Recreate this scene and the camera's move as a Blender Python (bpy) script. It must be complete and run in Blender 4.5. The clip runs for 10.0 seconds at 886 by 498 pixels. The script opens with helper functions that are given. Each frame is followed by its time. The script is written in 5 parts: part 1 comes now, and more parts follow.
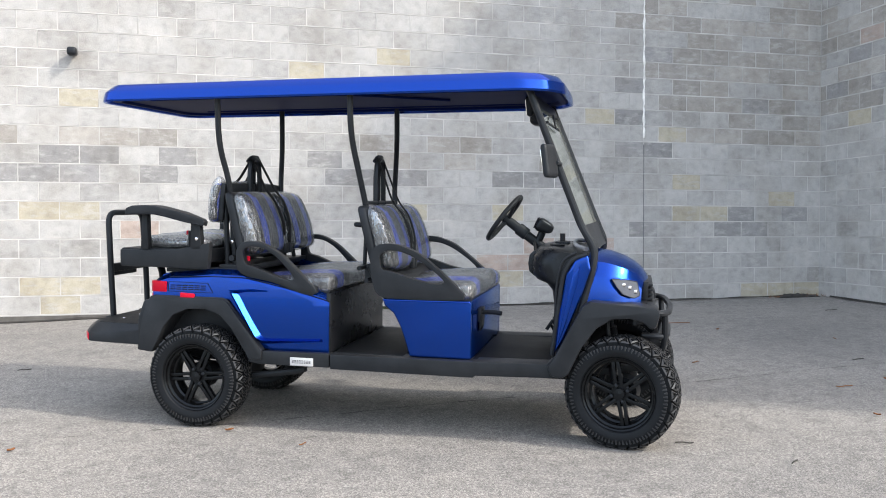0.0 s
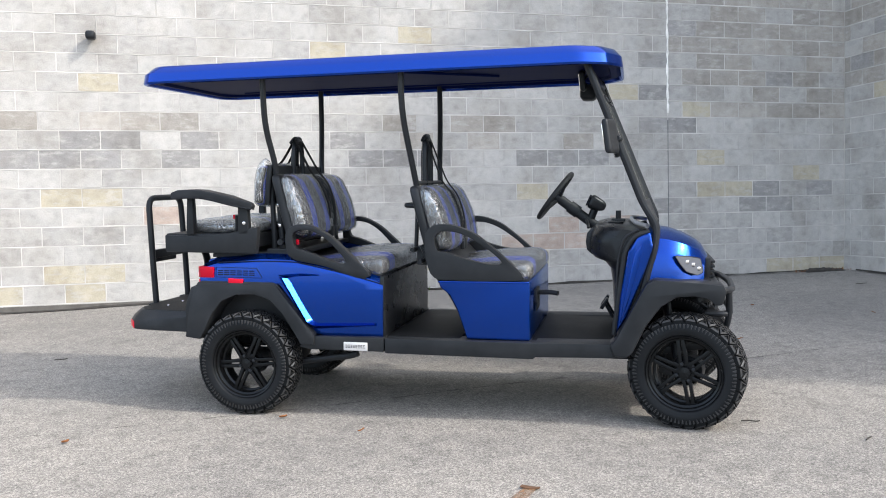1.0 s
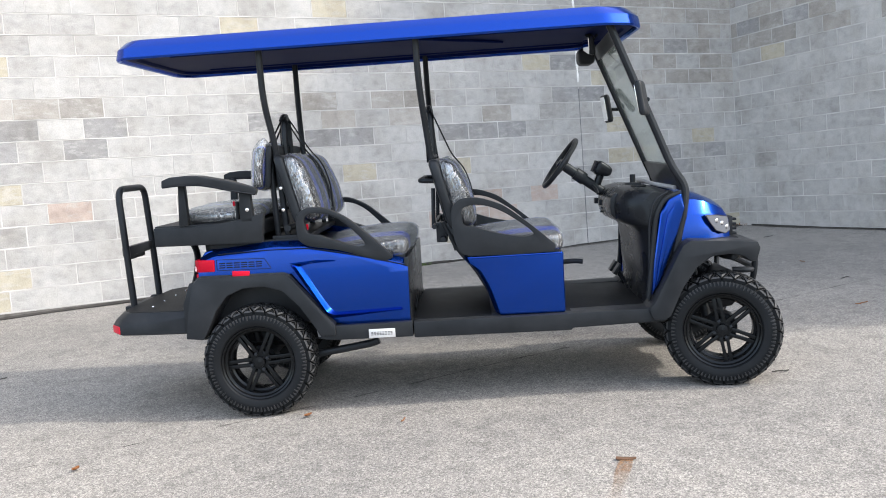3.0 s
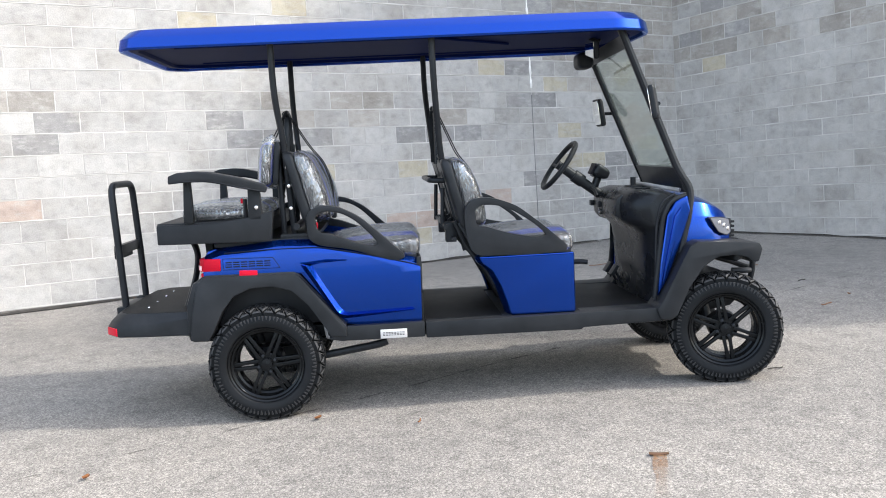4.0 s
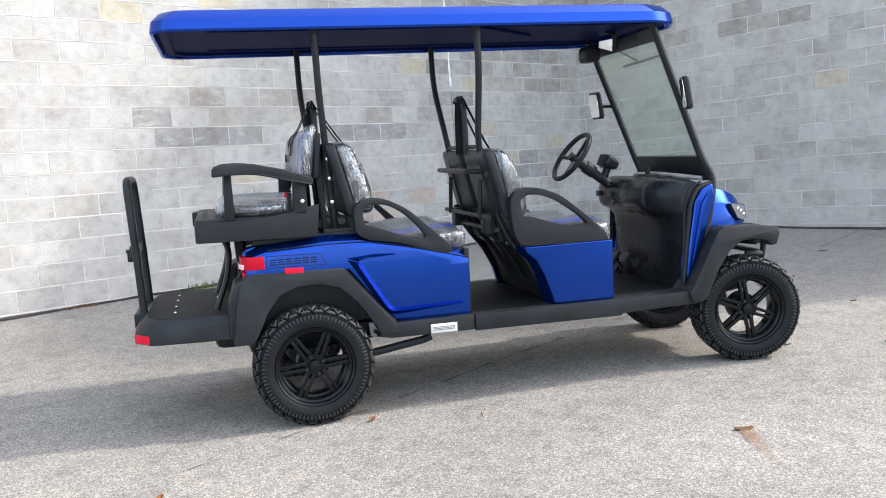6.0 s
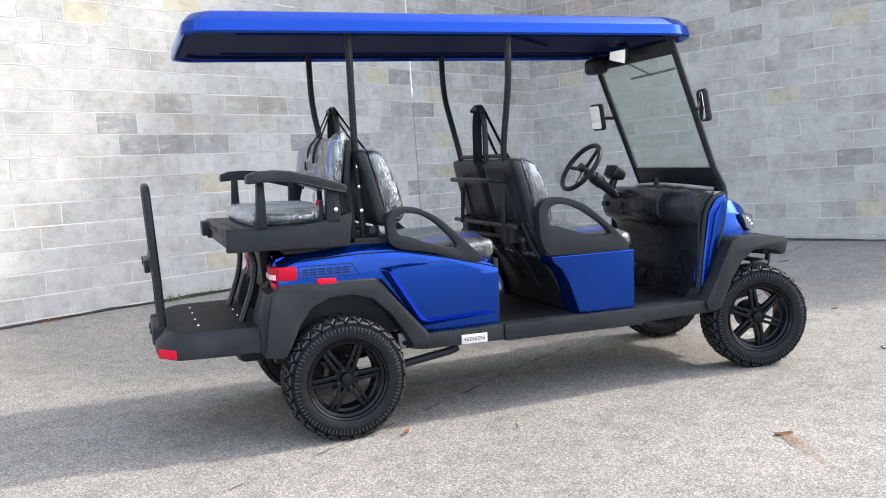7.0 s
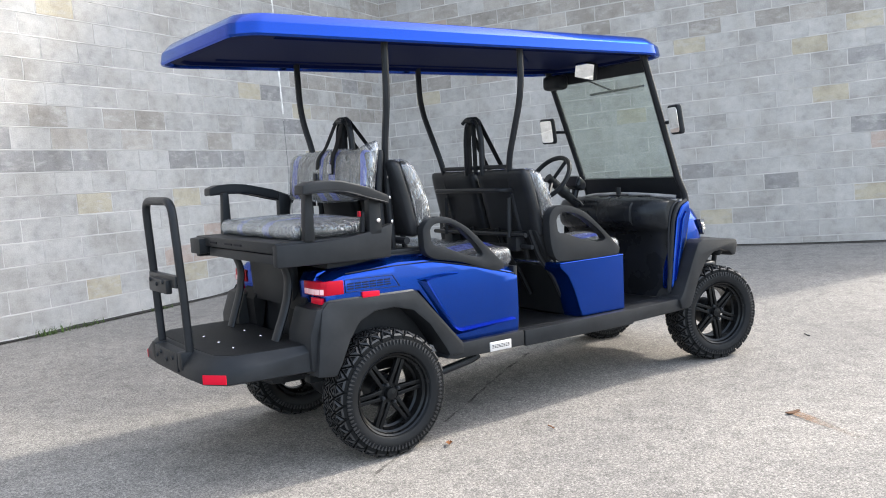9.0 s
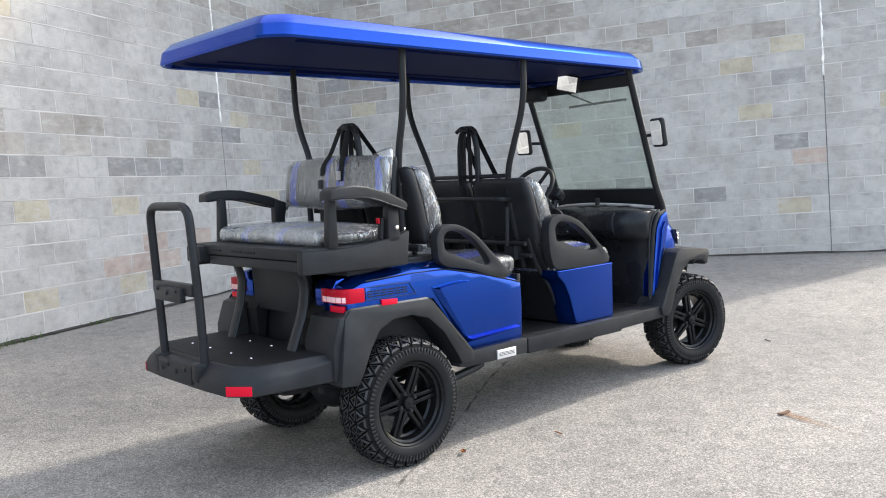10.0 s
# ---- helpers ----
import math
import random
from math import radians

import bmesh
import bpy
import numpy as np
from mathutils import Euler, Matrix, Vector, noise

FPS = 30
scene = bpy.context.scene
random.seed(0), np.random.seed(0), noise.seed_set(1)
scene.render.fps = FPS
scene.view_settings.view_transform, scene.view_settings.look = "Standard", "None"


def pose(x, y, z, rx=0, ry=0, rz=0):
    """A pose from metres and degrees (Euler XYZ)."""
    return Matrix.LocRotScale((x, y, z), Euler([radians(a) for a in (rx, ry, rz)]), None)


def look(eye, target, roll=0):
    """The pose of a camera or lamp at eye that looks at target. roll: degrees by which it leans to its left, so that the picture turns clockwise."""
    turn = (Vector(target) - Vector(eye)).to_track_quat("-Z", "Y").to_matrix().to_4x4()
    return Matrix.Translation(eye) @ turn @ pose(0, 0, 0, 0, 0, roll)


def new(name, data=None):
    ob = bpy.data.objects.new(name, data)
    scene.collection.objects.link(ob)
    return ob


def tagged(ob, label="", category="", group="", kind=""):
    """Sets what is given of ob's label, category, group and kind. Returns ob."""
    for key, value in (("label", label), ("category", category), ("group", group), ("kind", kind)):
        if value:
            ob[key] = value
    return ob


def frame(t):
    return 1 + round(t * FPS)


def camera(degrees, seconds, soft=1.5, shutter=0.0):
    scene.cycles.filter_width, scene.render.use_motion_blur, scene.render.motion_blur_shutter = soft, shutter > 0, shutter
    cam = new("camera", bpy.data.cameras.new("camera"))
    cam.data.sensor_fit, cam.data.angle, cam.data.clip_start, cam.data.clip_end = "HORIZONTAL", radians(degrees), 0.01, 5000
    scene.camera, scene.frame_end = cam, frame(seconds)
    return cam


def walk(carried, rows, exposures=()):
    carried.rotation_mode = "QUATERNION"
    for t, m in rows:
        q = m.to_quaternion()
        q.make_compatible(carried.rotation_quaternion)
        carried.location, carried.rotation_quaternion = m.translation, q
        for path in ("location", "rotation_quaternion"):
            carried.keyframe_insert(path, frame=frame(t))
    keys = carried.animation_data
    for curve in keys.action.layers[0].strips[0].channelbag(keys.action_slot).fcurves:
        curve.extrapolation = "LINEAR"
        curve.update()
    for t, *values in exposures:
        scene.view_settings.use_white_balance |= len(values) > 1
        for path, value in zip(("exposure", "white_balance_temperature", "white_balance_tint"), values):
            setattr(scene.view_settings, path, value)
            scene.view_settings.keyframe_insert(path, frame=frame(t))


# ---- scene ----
cam = camera(55.6, 10.0, soft=1.0)
PATH = [
    (0, (-0.847, -0.317, 1.105), (-0.349, 1.620, 1.061), -0.06),
    (0.5, (-0.934, -0.272, 1.096), (-0.453, 1.669, 1.040), 0.12),
    (1, (-1.133, -0.137, 1.101), (-0.632, 1.797, 1.012), -1.14),
    (1.5, (-1.306, 0.002, 1.106), (-0.742, 1.918, 0.987), -2.66),
    (2, (-1.505, 0.157, 1.125), (-0.848, 2.042, 1.001), -3.59),
    (2.5, (-1.768, 0.269, 1.113), (-1.003, 2.112, 0.978), -4.08),
    (3, (-1.995, 0.399, 1.110), (-1.152, 2.206, 0.958), -4.38),
    (4.5, (-2.683, 0.827, 1.118), (-1.572, 2.483, 0.967), -3.35),
    (5, (-2.880, 1.019, 1.112), (-1.704, 2.629, 0.955), -3.56),
    (6.5, (-3.487, 1.574, 1.128), (-2.085, 2.990, 0.963), -4.47),
    (7, (-3.667, 1.821, 1.142), (-2.195, 3.166, 0.988), -4.07),
    (7.5, (-3.889, 2.076, 1.160), (-2.316, 3.302, 1.005), -4.30),
    (8, (-4.040, 2.325, 1.164), (-2.398, 3.458, 1.019), -5.37),
    (8.5, (-4.201, 2.577, 1.171), (-2.496, 3.615, 1.042), -5.06),
    (9, (-4.395, 2.840, 1.181), (-2.623, 3.757, 1.037), -4.87),
    (9.5, (-4.510, 3.090, 1.180), (-2.682, 3.887, 1.036), -5.00),
    (10, (-4.613, 3.364, 1.196), (-2.741, 4.057, 1.065), -4.37),
]
EXPOSURES = [(0.0, 2.05, 6900, 10.5), (5.0, 2.29, 6900, 10.5), (8.5, 2.34, 6900, 10.5), (10.0, 2.27, 7000, 10.5)]
walk(cam, [(t, look(eye, target, roll)) for t, eye, target, roll in PATH], EXPOSURES)

# ---- daylight: sun over the end of the tall side wall, thin bright cloud ----
SUN_AZ, SUN_EL = 125.4, 41.2
world = bpy.data.worlds.new("sky")
scene.world = world
world.use_nodes = True
wn = world.node_tree.nodes
sky = wn.new("ShaderNodeTexSky")
sky.sky_type, sky.sun_disc = "NISHITA", False
sky.sun_elevation, sky.sun_rotation = radians(SUN_EL), radians(SUN_AZ)
sky.dust_density, sky.air_density, sky.ozone_density = 2.6, 1.0, 1.0
wn["Background"].inputs["Strength"].default_value = 0.15
veil = wn.new("ShaderNodeMix")
veil.data_type = "RGBA"
veil.inputs[0].default_value, veil.inputs[7].default_value = 0.42, (3.3, 3.5, 3.8, 1)
world.node_tree.links.new(sky.outputs["Color"], veil.inputs[6])
world.node_tree.links.new(veil.outputs[2], wn["Background"].inputs["Color"])
sun = new("sun", bpy.data.lights.new("sun", "SUN"))
sun.data.energy, sun.data.angle, sun.data.color = 0.80, radians(2.2), (1.0, 0.965, 0.92)
sun_way = Vector((math.sin(radians(SUN_AZ)) * math.cos(radians(SUN_EL)),
                  math.cos(radians(SUN_AZ)) * math.cos(radians(SUN_EL)), math.sin(radians(SUN_EL))))
sun.matrix_world = look(sun_way * 30, (0, 0, 0))


# ---- materials ----
def material(name, color, rough=0.5, metal=0.0, coat=0.0, coat_rough=0.05, spec=0.5):
    m = bpy.data.materials.new(name)
    m.use_nodes = True
    p = m.node_tree.nodes["Principled BSDF"]
    p.inputs["Base Color"].default_value = (*color, 1)
    p.inputs["Roughness"].default_value = rough
    p.inputs["Metallic"].default_value = metal
    p.inputs["Coat Weight"].default_value = coat
    p.inputs["Coat Roughness"].default_value = coat_rough
    p.inputs["Specular IOR Level"].default_value = spec
    return m, m.node_tree.nodes, m.node_tree.links, p


def noise_node(n, l, scale, detail=4.0, coord="Object", rough=0.6):
    tc = n.new("ShaderNodeTexCoord")
    t = n.new("ShaderNodeTexNoise")
    t.inputs["Scale"].default_value, t.inputs["Detail"].default_value = scale, detail
    t.inputs["Roughness"].default_value = rough
    l.new(tc.outputs[coord], t.inputs["Vector"])
    return t


def ramp(n, l, source, stops):
    r = n.new("ShaderNodeValToRGB")
    while len(r.color_ramp.elements) < len(stops):
        r.color_ramp.elements.new(0.5)
    for e, (at, c) in zip(r.color_ramp.elements, stops):
        e.position, e.color = at, (*c, 1)
    l.new(source, r.inputs["Fac"])
    return r


def bump(n, l, p, height, strength, distance, normal=None):
    b = n.new("ShaderNodeBump")
    b.inputs["Strength"].default_value, b.inputs["Distance"].default_value = strength, distance
    l.new(height, b.inputs["Height"])
    if normal:
        l.new(normal, b.inputs["Normal"])
    l.new(b.outputs["Normal"], p.inputs["Normal"])
    return b


def mix_color(n, l, a, b, fac, mode="MIX"):
    m = n.new("ShaderNodeMix")
    m.data_type, m.blend_type = "RGBA", mode
    for sock, v in ((m.inputs[0], fac), (m.inputs[6], a), (m.inputs[7], b)):
        if isinstance(v, (int, float)):
            sock.default_value = v
        elif isinstance(v, tuple):
            sock.default_value = (*v, 1)
        else:
            l.new(v, sock)
    return m.outputs[2]


def plastic(name, color, rough, grain=700.0, strength=0.15):
    m, n, l, p = material(name, color, rough, spec=0.21)
    p.inputs["Specular Tint"].default_value = (0.78, 0.90, 1.0, 1)
    big = noise_node(n, l, 6.0, 5)
    lo, hi = tuple(c * 0.75 for c in color), tuple(c * 1.35 for c in color)
    l.new(ramp(n, l, big.outputs["Fac"], [(0.3, lo), (0.7, hi)]).outputs["Color"], p.inputs["Base Color"])
    fine = noise_node(n, l, grain, 2)
    bump(n, l, p, fine.outputs["Fac"], strength, 0.002)
    r = n.new("ShaderNodeMapRange")
    r.inputs["To Min"].default_value, r.inputs["To Max"].default_value = rough - 0.08, rough + 0.1
    l.new(big.outputs["Fac"], r.inputs["Value"])
    l.new(r.outputs["Result"], p.inputs["Roughness"])
    return m


def paint(name, color):
    m, n, l, p = material(name, color, 0.20, 0.88, 0.34, 0.012)
    p.inputs["Specular Tint"].default_value = (0.22, 0.50, 1.0, 1)
    flake = noise_node(n, l, 900.0, 2)
    l.new(mix_color(n, l, tuple(c * 0.85 for c in color), tuple(min(1, c * 1.15) for c in color), flake.outputs["Fac"]), p.inputs["Base Color"])
    dust = noise_node(n, l, 3.0, 6)
    r = n.new("ShaderNodeMapRange")
    r.inputs["To Min"].default_value, r.inputs["To Max"].default_value = 0.008, 0.03
    l.new(dust.outputs["Fac"], r.inputs["Value"])
    l.new(r.outputs["Result"], p.inputs["Coat Roughness"])
    return m


BLUE = paint("blue_metallic_paint", (0.0003, 0.040, 0.290))
BLACK = plastic("black_textured_plastic", (0.0165, 0.0180, 0.0205), 0.45)
DASH = plastic("satin_black_moulding", (0.0120, 0.0132, 0.0155), 0.27, 700.0, 0.10)
METAL = plastic("black_powder_coat", (0.0170, 0.0186, 0.0215), 0.36, 500.0, 0.08)
RUBBER = plastic("tyre_rubber", (0.0085, 0.0090, 0.0102), 0.55, 300.0, 0.25)
# lug tops: dust, and their light grey highlights painted into the base colour
TREAD = plastic("dusty_highlit_tread", (0.034, 0.035, 0.037), 0.44, 300.0, 0.25)
# rubber darkened further: the shade between tread lugs is put into its colour
GROOVE = plastic("groove_shade_rubber", (0.0030, 0.0031, 0.0034), 0.7, 300.0, 0.2)
RIM = plastic("satin_black_alloy", (0.006, 0.0063, 0.007), 0.24, 300.0, 0.04)
VINYL = plastic("black_vinyl", (0.0095, 0.0102, 0.0118), 0.42, 350.0, 0.2)
VINYL_BLUE = plastic("blue_vinyl", (0.005, 0.028, 0.27), 0.40, 350.0, 0.2)
MAT = plastic("floor_mat_rubber", (0.0085, 0.0087, 0.0095), 0.60, 160.0, 0.5)
WEB = plastic("black_webbing", (0.0085, 0.0088, 0.0098), 0.72, 500.0, 0.3)
CHROME = material("bright_metal", (0.75, 0.76, 0.78), 0.16, 1.0)[0]
STEEL = plastic("dull_steel", (0.30, 0.30, 0.31), 0.42, 200.0, 0.05)
BADGE = material("badge_silver", (0.62, 0.63, 0.64), 0.35, 0.3)[0]
INK = material("dark_lettering", (0.006, 0.007, 0.014), 0.6, spec=0.2)[0]
LED = material("led_lens", (0.88, 0.56, 0.60), 0.25, 0.0, 0.1)[0]
RED = material("red_reflector", (0.58, 0.007, 0.030), 0.35, 0.0, 0.0, spec=0.14)[0]
LAMP_RED = material("dark_red_lens", (0.40, 0.004, 0.020), 0.35, 0.0, 0.0, spec=0.14)[0]
LENS_WHITE = material("clear_lens", (0.17, 0.19, 0.23), 0.14, 0.6, 1.0, 0.02)[0]
MIRROR = material("mirror_glass", (0.86, 0.88, 0.88), 0.02, 1.0)[0]
RUST = plastic("leaf_brown", (0.20, 0.085, 0.035), 0.8, 300.0, 0.3)
GREEN = plastic("weed_green", (0.07, 0.12, 0.03), 0.7, 100.0, 0.2)
ROUGH_DARK = plastic("rough_dark_grey", (0.05, 0.047, 0.043), 0.85, 80.0, 0.5)
CAULK = plastic("white_caulk", (0.72, 0.72, 0.70), 0.7, 60.0, 0.3)
SEALANT = plastic("grey_sealant", (0.15, 0.155, 0.16), 0.7, 60.0, 0.3)

def gloss_weight(n, l, edge, least):
    """Share of mirror-like gloss: a little square on, all of it at a glancing view."""
    last = edge.outputs["Facing"]
    for op, v in (("POWER", 5.0), ("MULTIPLY", 0.9), ("ADD", least)):
        q = n.new("ShaderNodeMath")
        q.operation, q.use_clamp = op, op == "ADD"
        l.new(last, q.inputs[0])
        q.inputs[1].default_value = v
        last = q.outputs[0]
    return last


# windscreen: clear sheet with a faint grey-green tint
GLASS, gn, gl, gp = material("windscreen_sheet", (0.8, 0.86, 0.84), 0.0)
clear, shine, blend, edge = (gn.new("ShaderNodeBsdfTransparent"), gn.new("ShaderNodeBsdfGlossy"),
                             gn.new("ShaderNodeMixShader"), gn.new("ShaderNodeLayerWeight"))
clear.inputs["Color"].default_value = (0.86, 0.91, 0.89, 1)
shine.inputs["Roughness"].default_value = 0.05
edge.inputs["Blend"].default_value = 0.5
dusty, dust_mix = gn.new("ShaderNodeBsdfDiffuse"), gn.new("ShaderNodeMixShader")
dusty.inputs["Color"].default_value = (0.55, 0.60, 0.57, 1)
dust_mix.inputs["Fac"].default_value = 0.16
gl.new(gloss_weight(gn, gl, edge, 0.04), blend.inputs["Fac"])
gl.new(clear.outputs["BSDF"], dust_mix.inputs[1])
gl.new(dusty.outputs["BSDF"], dust_mix.inputs[2])
gl.new(dust_mix.outputs["Shader"], blend.inputs[1])
gl.new(shine.outputs["BSDF"], blend.inputs[2])
gl.new(blend.outputs["Shader"], gn["Material Output"].inputs["Surface"])

# thin clear wrap over the new seats: crumpled into small facets, glossy, faintly milky
def wrap_material(name, veil, crease_veil, shine_least, shine_patch, depth=0.010):
    m, n, l, p = material(name, (0.70, 0.72, 0.75), 0.5, spec=0.2)
    tc = n.new("ShaderNodeTexCoord")
    def calc(op, a, b):
        q = n.new("ShaderNodeMath")
        q.operation = op
        for sock, v in zip(q.inputs, (a, b)):
            if isinstance(v, float):
                sock.default_value = v
            else:
                l.new(v, sock)
        return q.outputs[0]
    def placed(size, turn):
        mp = n.new("ShaderNodeMapping")
        mp.inputs["Scale"].default_value, mp.inputs["Rotation"].default_value = size, turn
        l.new(tc.outputs["Object"], mp.inputs["Vector"])
        return mp.outputs["Vector"]
    def clouds(scale, detail=2.0):
        t = n.new("ShaderNodeTexNoise")
        t.inputs["Scale"].default_value, t.inputs["Detail"].default_value = scale, detail
        l.new(tc.outputs["Object"], t.inputs["Vector"])
        return t
    warp = clouds(9.0)
    def facets(scale, size, turn):
        """Small tilted planes, drawn out along the pull of the sheet."""
        mixed, v = n.new("ShaderNodeVectorMath"), n.new("ShaderNodeTexVoronoi")
        mixed.operation = "MULTIPLY_ADD"
        l.new(warp.outputs["Color"], mixed.inputs[0])
        mixed.inputs[1].default_value = (0.05, 0.05, 0.05)
        l.new(placed(size, turn), mixed.inputs[2])
        v.inputs["Scale"].default_value = scale
        l.new(mixed.outputs[0], v.inputs["Vector"])
        return v.outputs["Distance"]
    big = facets(34.0, (1.0, 0.8, 0.35), (0.0, 0.75, 0.2))
    small = facets(82.0, (1.0, 0.55, 0.30), (0.3, 0.95, -0.3))
    fold = n.new("ShaderNodeTexNoise")
    fold.inputs["Scale"].default_value, fold.inputs["Detail"].default_value = 60.0, 3.0
    l.new(placed((0.9, 1.0, 0.14), (0.25, 0.55, 0.1)), fold.inputs["Vector"])
    lines = n.new("ShaderNodeMapRange")
    lines.inputs["From Min"].default_value, lines.inputs["From Max"].default_value = 0.0, 0.030
    lines.inputs["To Min"].default_value, lines.inputs["To Max"].default_value = 1.0, 0.0
    l.new(calc("ABSOLUTE", calc("SUBTRACT", fold.outputs["Fac"], 0.5), 0.0), lines.inputs["Value"])
    patch = ramp(n, l, clouds(6.0).outputs["Fac"], [(0.36, (0, 0, 0)), (0.60, (1, 1, 1))]).outputs["Color"]
    streak = ramp(n, l, fold.outputs["Fac"], [(0.44, (0.12, 0.12, 0.12)), (0.62, (1.5, 1.5, 1.5))]).outputs["Color"]
    height = calc("ADD", calc("ADD", calc("MULTIPLY", big, 0.50), calc("MULTIPLY", small, 0.40)), calc("MULTIPLY", fold.outputs["Fac"], 1.5))
    b = bump(n, l, p, height, 1.0, depth)
    clear, milk, gloss = n.new("ShaderNodeBsdfTransparent"), n.new("ShaderNodeMixShader"), n.new("ShaderNodeMixShader")
    shine, edge = n.new("ShaderNodeBsdfGlossy"), n.new("ShaderNodeLayerWeight")
    shine.inputs["Roughness"].default_value = 0.20
    shine.inputs["Color"].default_value = (0.86, 0.93, 1.0, 1)
    edge.inputs["Blend"].default_value = 0.5
    l.new(b.outputs["Normal"], shine.inputs["Normal"])
    l.new(b.outputs["Normal"], edge.inputs["Normal"])
    crease = calc("MULTIPLY", lines.outputs["Result"], patch)
    l.new(calc("ADD", calc("MULTIPLY", crease, crease_veil), veil), milk.inputs["Fac"])
    l.new(clear.outputs["BSDF"], milk.inputs[1])
    l.new(p.outputs["BSDF"], milk.inputs[2])
    weight = calc("ADD", gloss_weight(n, l, edge, shine_least), calc("MULTIPLY", calc("MULTIPLY", patch, streak), shine_patch))
    l.new(calc("MINIMUM", weight, 0.95), gloss.inputs["Fac"])
    l.new(milk.outputs["Shader"], gloss.inputs[1])
    l.new(shine.outputs["BSDF"], gloss.inputs[2])
    l.new(gloss.outputs["Shader"], n["Material Output"].inputs["Surface"])
    return m


# FILM's white veil also carries some of the sky's reflection as colour
FILM = wrap_material("clear_plastic_wrap", 0.030, 0.34, 0.07, 0.10)
FILM_TIGHT = wrap_material("crinkled_plastic_wrap", 0.020, 0.34, 0.05, 0.05)
FILM_BUNCHED = wrap_material("bunched_plastic_wrap", 0.08, 0.50, 0.09, 0.14, 0.009)
FILM_LOOSE = wrap_material("cloudy_plastic_wrap", 0.11, 0.16, 0.08, 0.10)
FILM_MILKY = wrap_material("milky_plastic_wrap", 0.30, 0.22, 0.12, 0.18)
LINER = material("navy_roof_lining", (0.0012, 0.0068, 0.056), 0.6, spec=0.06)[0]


def block_material(name, color, spread=0.22):
    m, n, l, p = material(name, color, 0.9, spec=0.2)
    info, geo = n.new("ShaderNodeObjectInfo"), n.new("ShaderNodeNewGeometry")
    add = n.new("ShaderNodeMath")
    add.operation = "ADD"
    l.new(info.outputs["Random"], add.inputs[0])
    l.new(geo.outputs["Random Per Island"], add.inputs[1])
    frac = n.new("ShaderNodeMath")
    frac.operation = "FRACT"
    l.new(add.outputs[0], frac.inputs[0])
    lo, hi = tuple(c * (1 - spread) for c in color), tuple(min(0.8, c * (1 + spread)) for c in color)
    base = ramp(n, l, frac.outputs[0], [(0.0, lo), (1.0, hi)]).outputs["Color"]
    pos = n.new("ShaderNodeNewGeometry")
    stain = n.new("ShaderNodeTexNoise")
    stain.inputs["Scale"].default_value, stain.inputs["Detail"].default_value = 2.3, 7.0
    l.new(pos.outputs["Position"], stain.inputs["Vector"])
    fine = n.new("ShaderNodeTexNoise")
    fine.inputs["Scale"].default_value, fine.inputs["Detail"].default_value = 85.0, 8.0
    l.new(pos.outputs["Position"], fine.inputs["Vector"])
    s1 = ramp(n, l, stain.outputs["Fac"], [(0.30, (0.82, 0.805, 0.78)), (0.44, (0.95, 0.94, 0.925)), (0.54, (1, 1, 1)), (0.72, (1.10, 1.09, 1.07))]).outputs["Color"]
    s2 = ramp(n, l, fine.outputs["Fac"], [(0.34, (0.91, 0.91, 0.91)), (0.62, (1.04, 1.04, 1.04))]).outputs["Color"]
    patch = n.new("ShaderNodeTexNoise")
    patch.inputs["Scale"].default_value, patch.inputs["Detail"].default_value = 11.0, 6.0
    l.new(pos.outputs["Position"], patch.inputs["Vector"])
    s3 = ramp(n, l, patch.outputs["Fac"], [(0.30, (0.85, 0.85, 0.85)), (0.45, (0.98, 0.98, 0.98)), (0.66, (1.08, 1.08, 1.08))]).outputs["Color"]
    base = mix_color(n, l, base, s3, 1.0, "MULTIPLY")
    # pale wash and scraped mortar, drawn out along the courses
    drag, wash = n.new("ShaderNodeMapping"), n.new("ShaderNodeTexNoise")
    drag.inputs["Scale"].default_value = (1.0, 1.0, 2.6)
    wash.inputs["Scale"].default_value, wash.inputs["Detail"].default_value, wash.inputs["Roughness"].default_value = 5.5, 9.0, 0.68
    l.new(pos.outputs["Position"], drag.inputs["Vector"])
    l.new(drag.outputs["Vector"], wash.inputs["Vector"])
    cover = ramp(n, l, wash.outputs["Fac"], [(0.50, (0, 0, 0)), (0.60, (0.38, 0.38, 0.38)), (0.72, (0.75, 0.75, 0.75))]).outputs["Color"]
    base = mix_color(n, l, base, (0.48, 0.477, 0.464), cover)
    c = mix_color(n, l, mix_color(n, l, base, s1, 1.0, "MULTIPLY"), s2, 1.0, "MULTIPLY")
    l.new(c, p.inputs["Base Color"])
    bump(n, l, p, fine.outputs["Fac"], 0.6, 0.004)
    return m


BLOCKS = {
    "light": block_material("block_light_grey", (0.410, 0.410, 0.402), 0.07),
    "dark": block_material("block_dark_grey", (0.285, 0.286, 0.287), 0.10),
    "mid": block_material("block_mid_grey", (0.372, 0.372, 0.365), 0.07),
    "tan": block_material("block_tan", (0.430, 0.402, 0.325), 0.06),
    "umber": block_material("block_umber_grey", (0.340, 0.327, 0.306), 0.14),
    "pink": block_material("block_pinkish", (0.425, 0.358, 0.322), 0.06),
}
MORTAR, gn, gl, gp = material("mortar", (0.5, 0.5, 0.48), 0.92, spec=0.25)
pos = gn.new("ShaderNodeNewGeometry")
mn = gn.new("ShaderNodeTexNoise")
mn.inputs["Scale"].default_value, mn.inputs["Detail"].default_value = 2.6, 6.0
gl.new(pos.outputs["Position"], mn.inputs["Vector"])
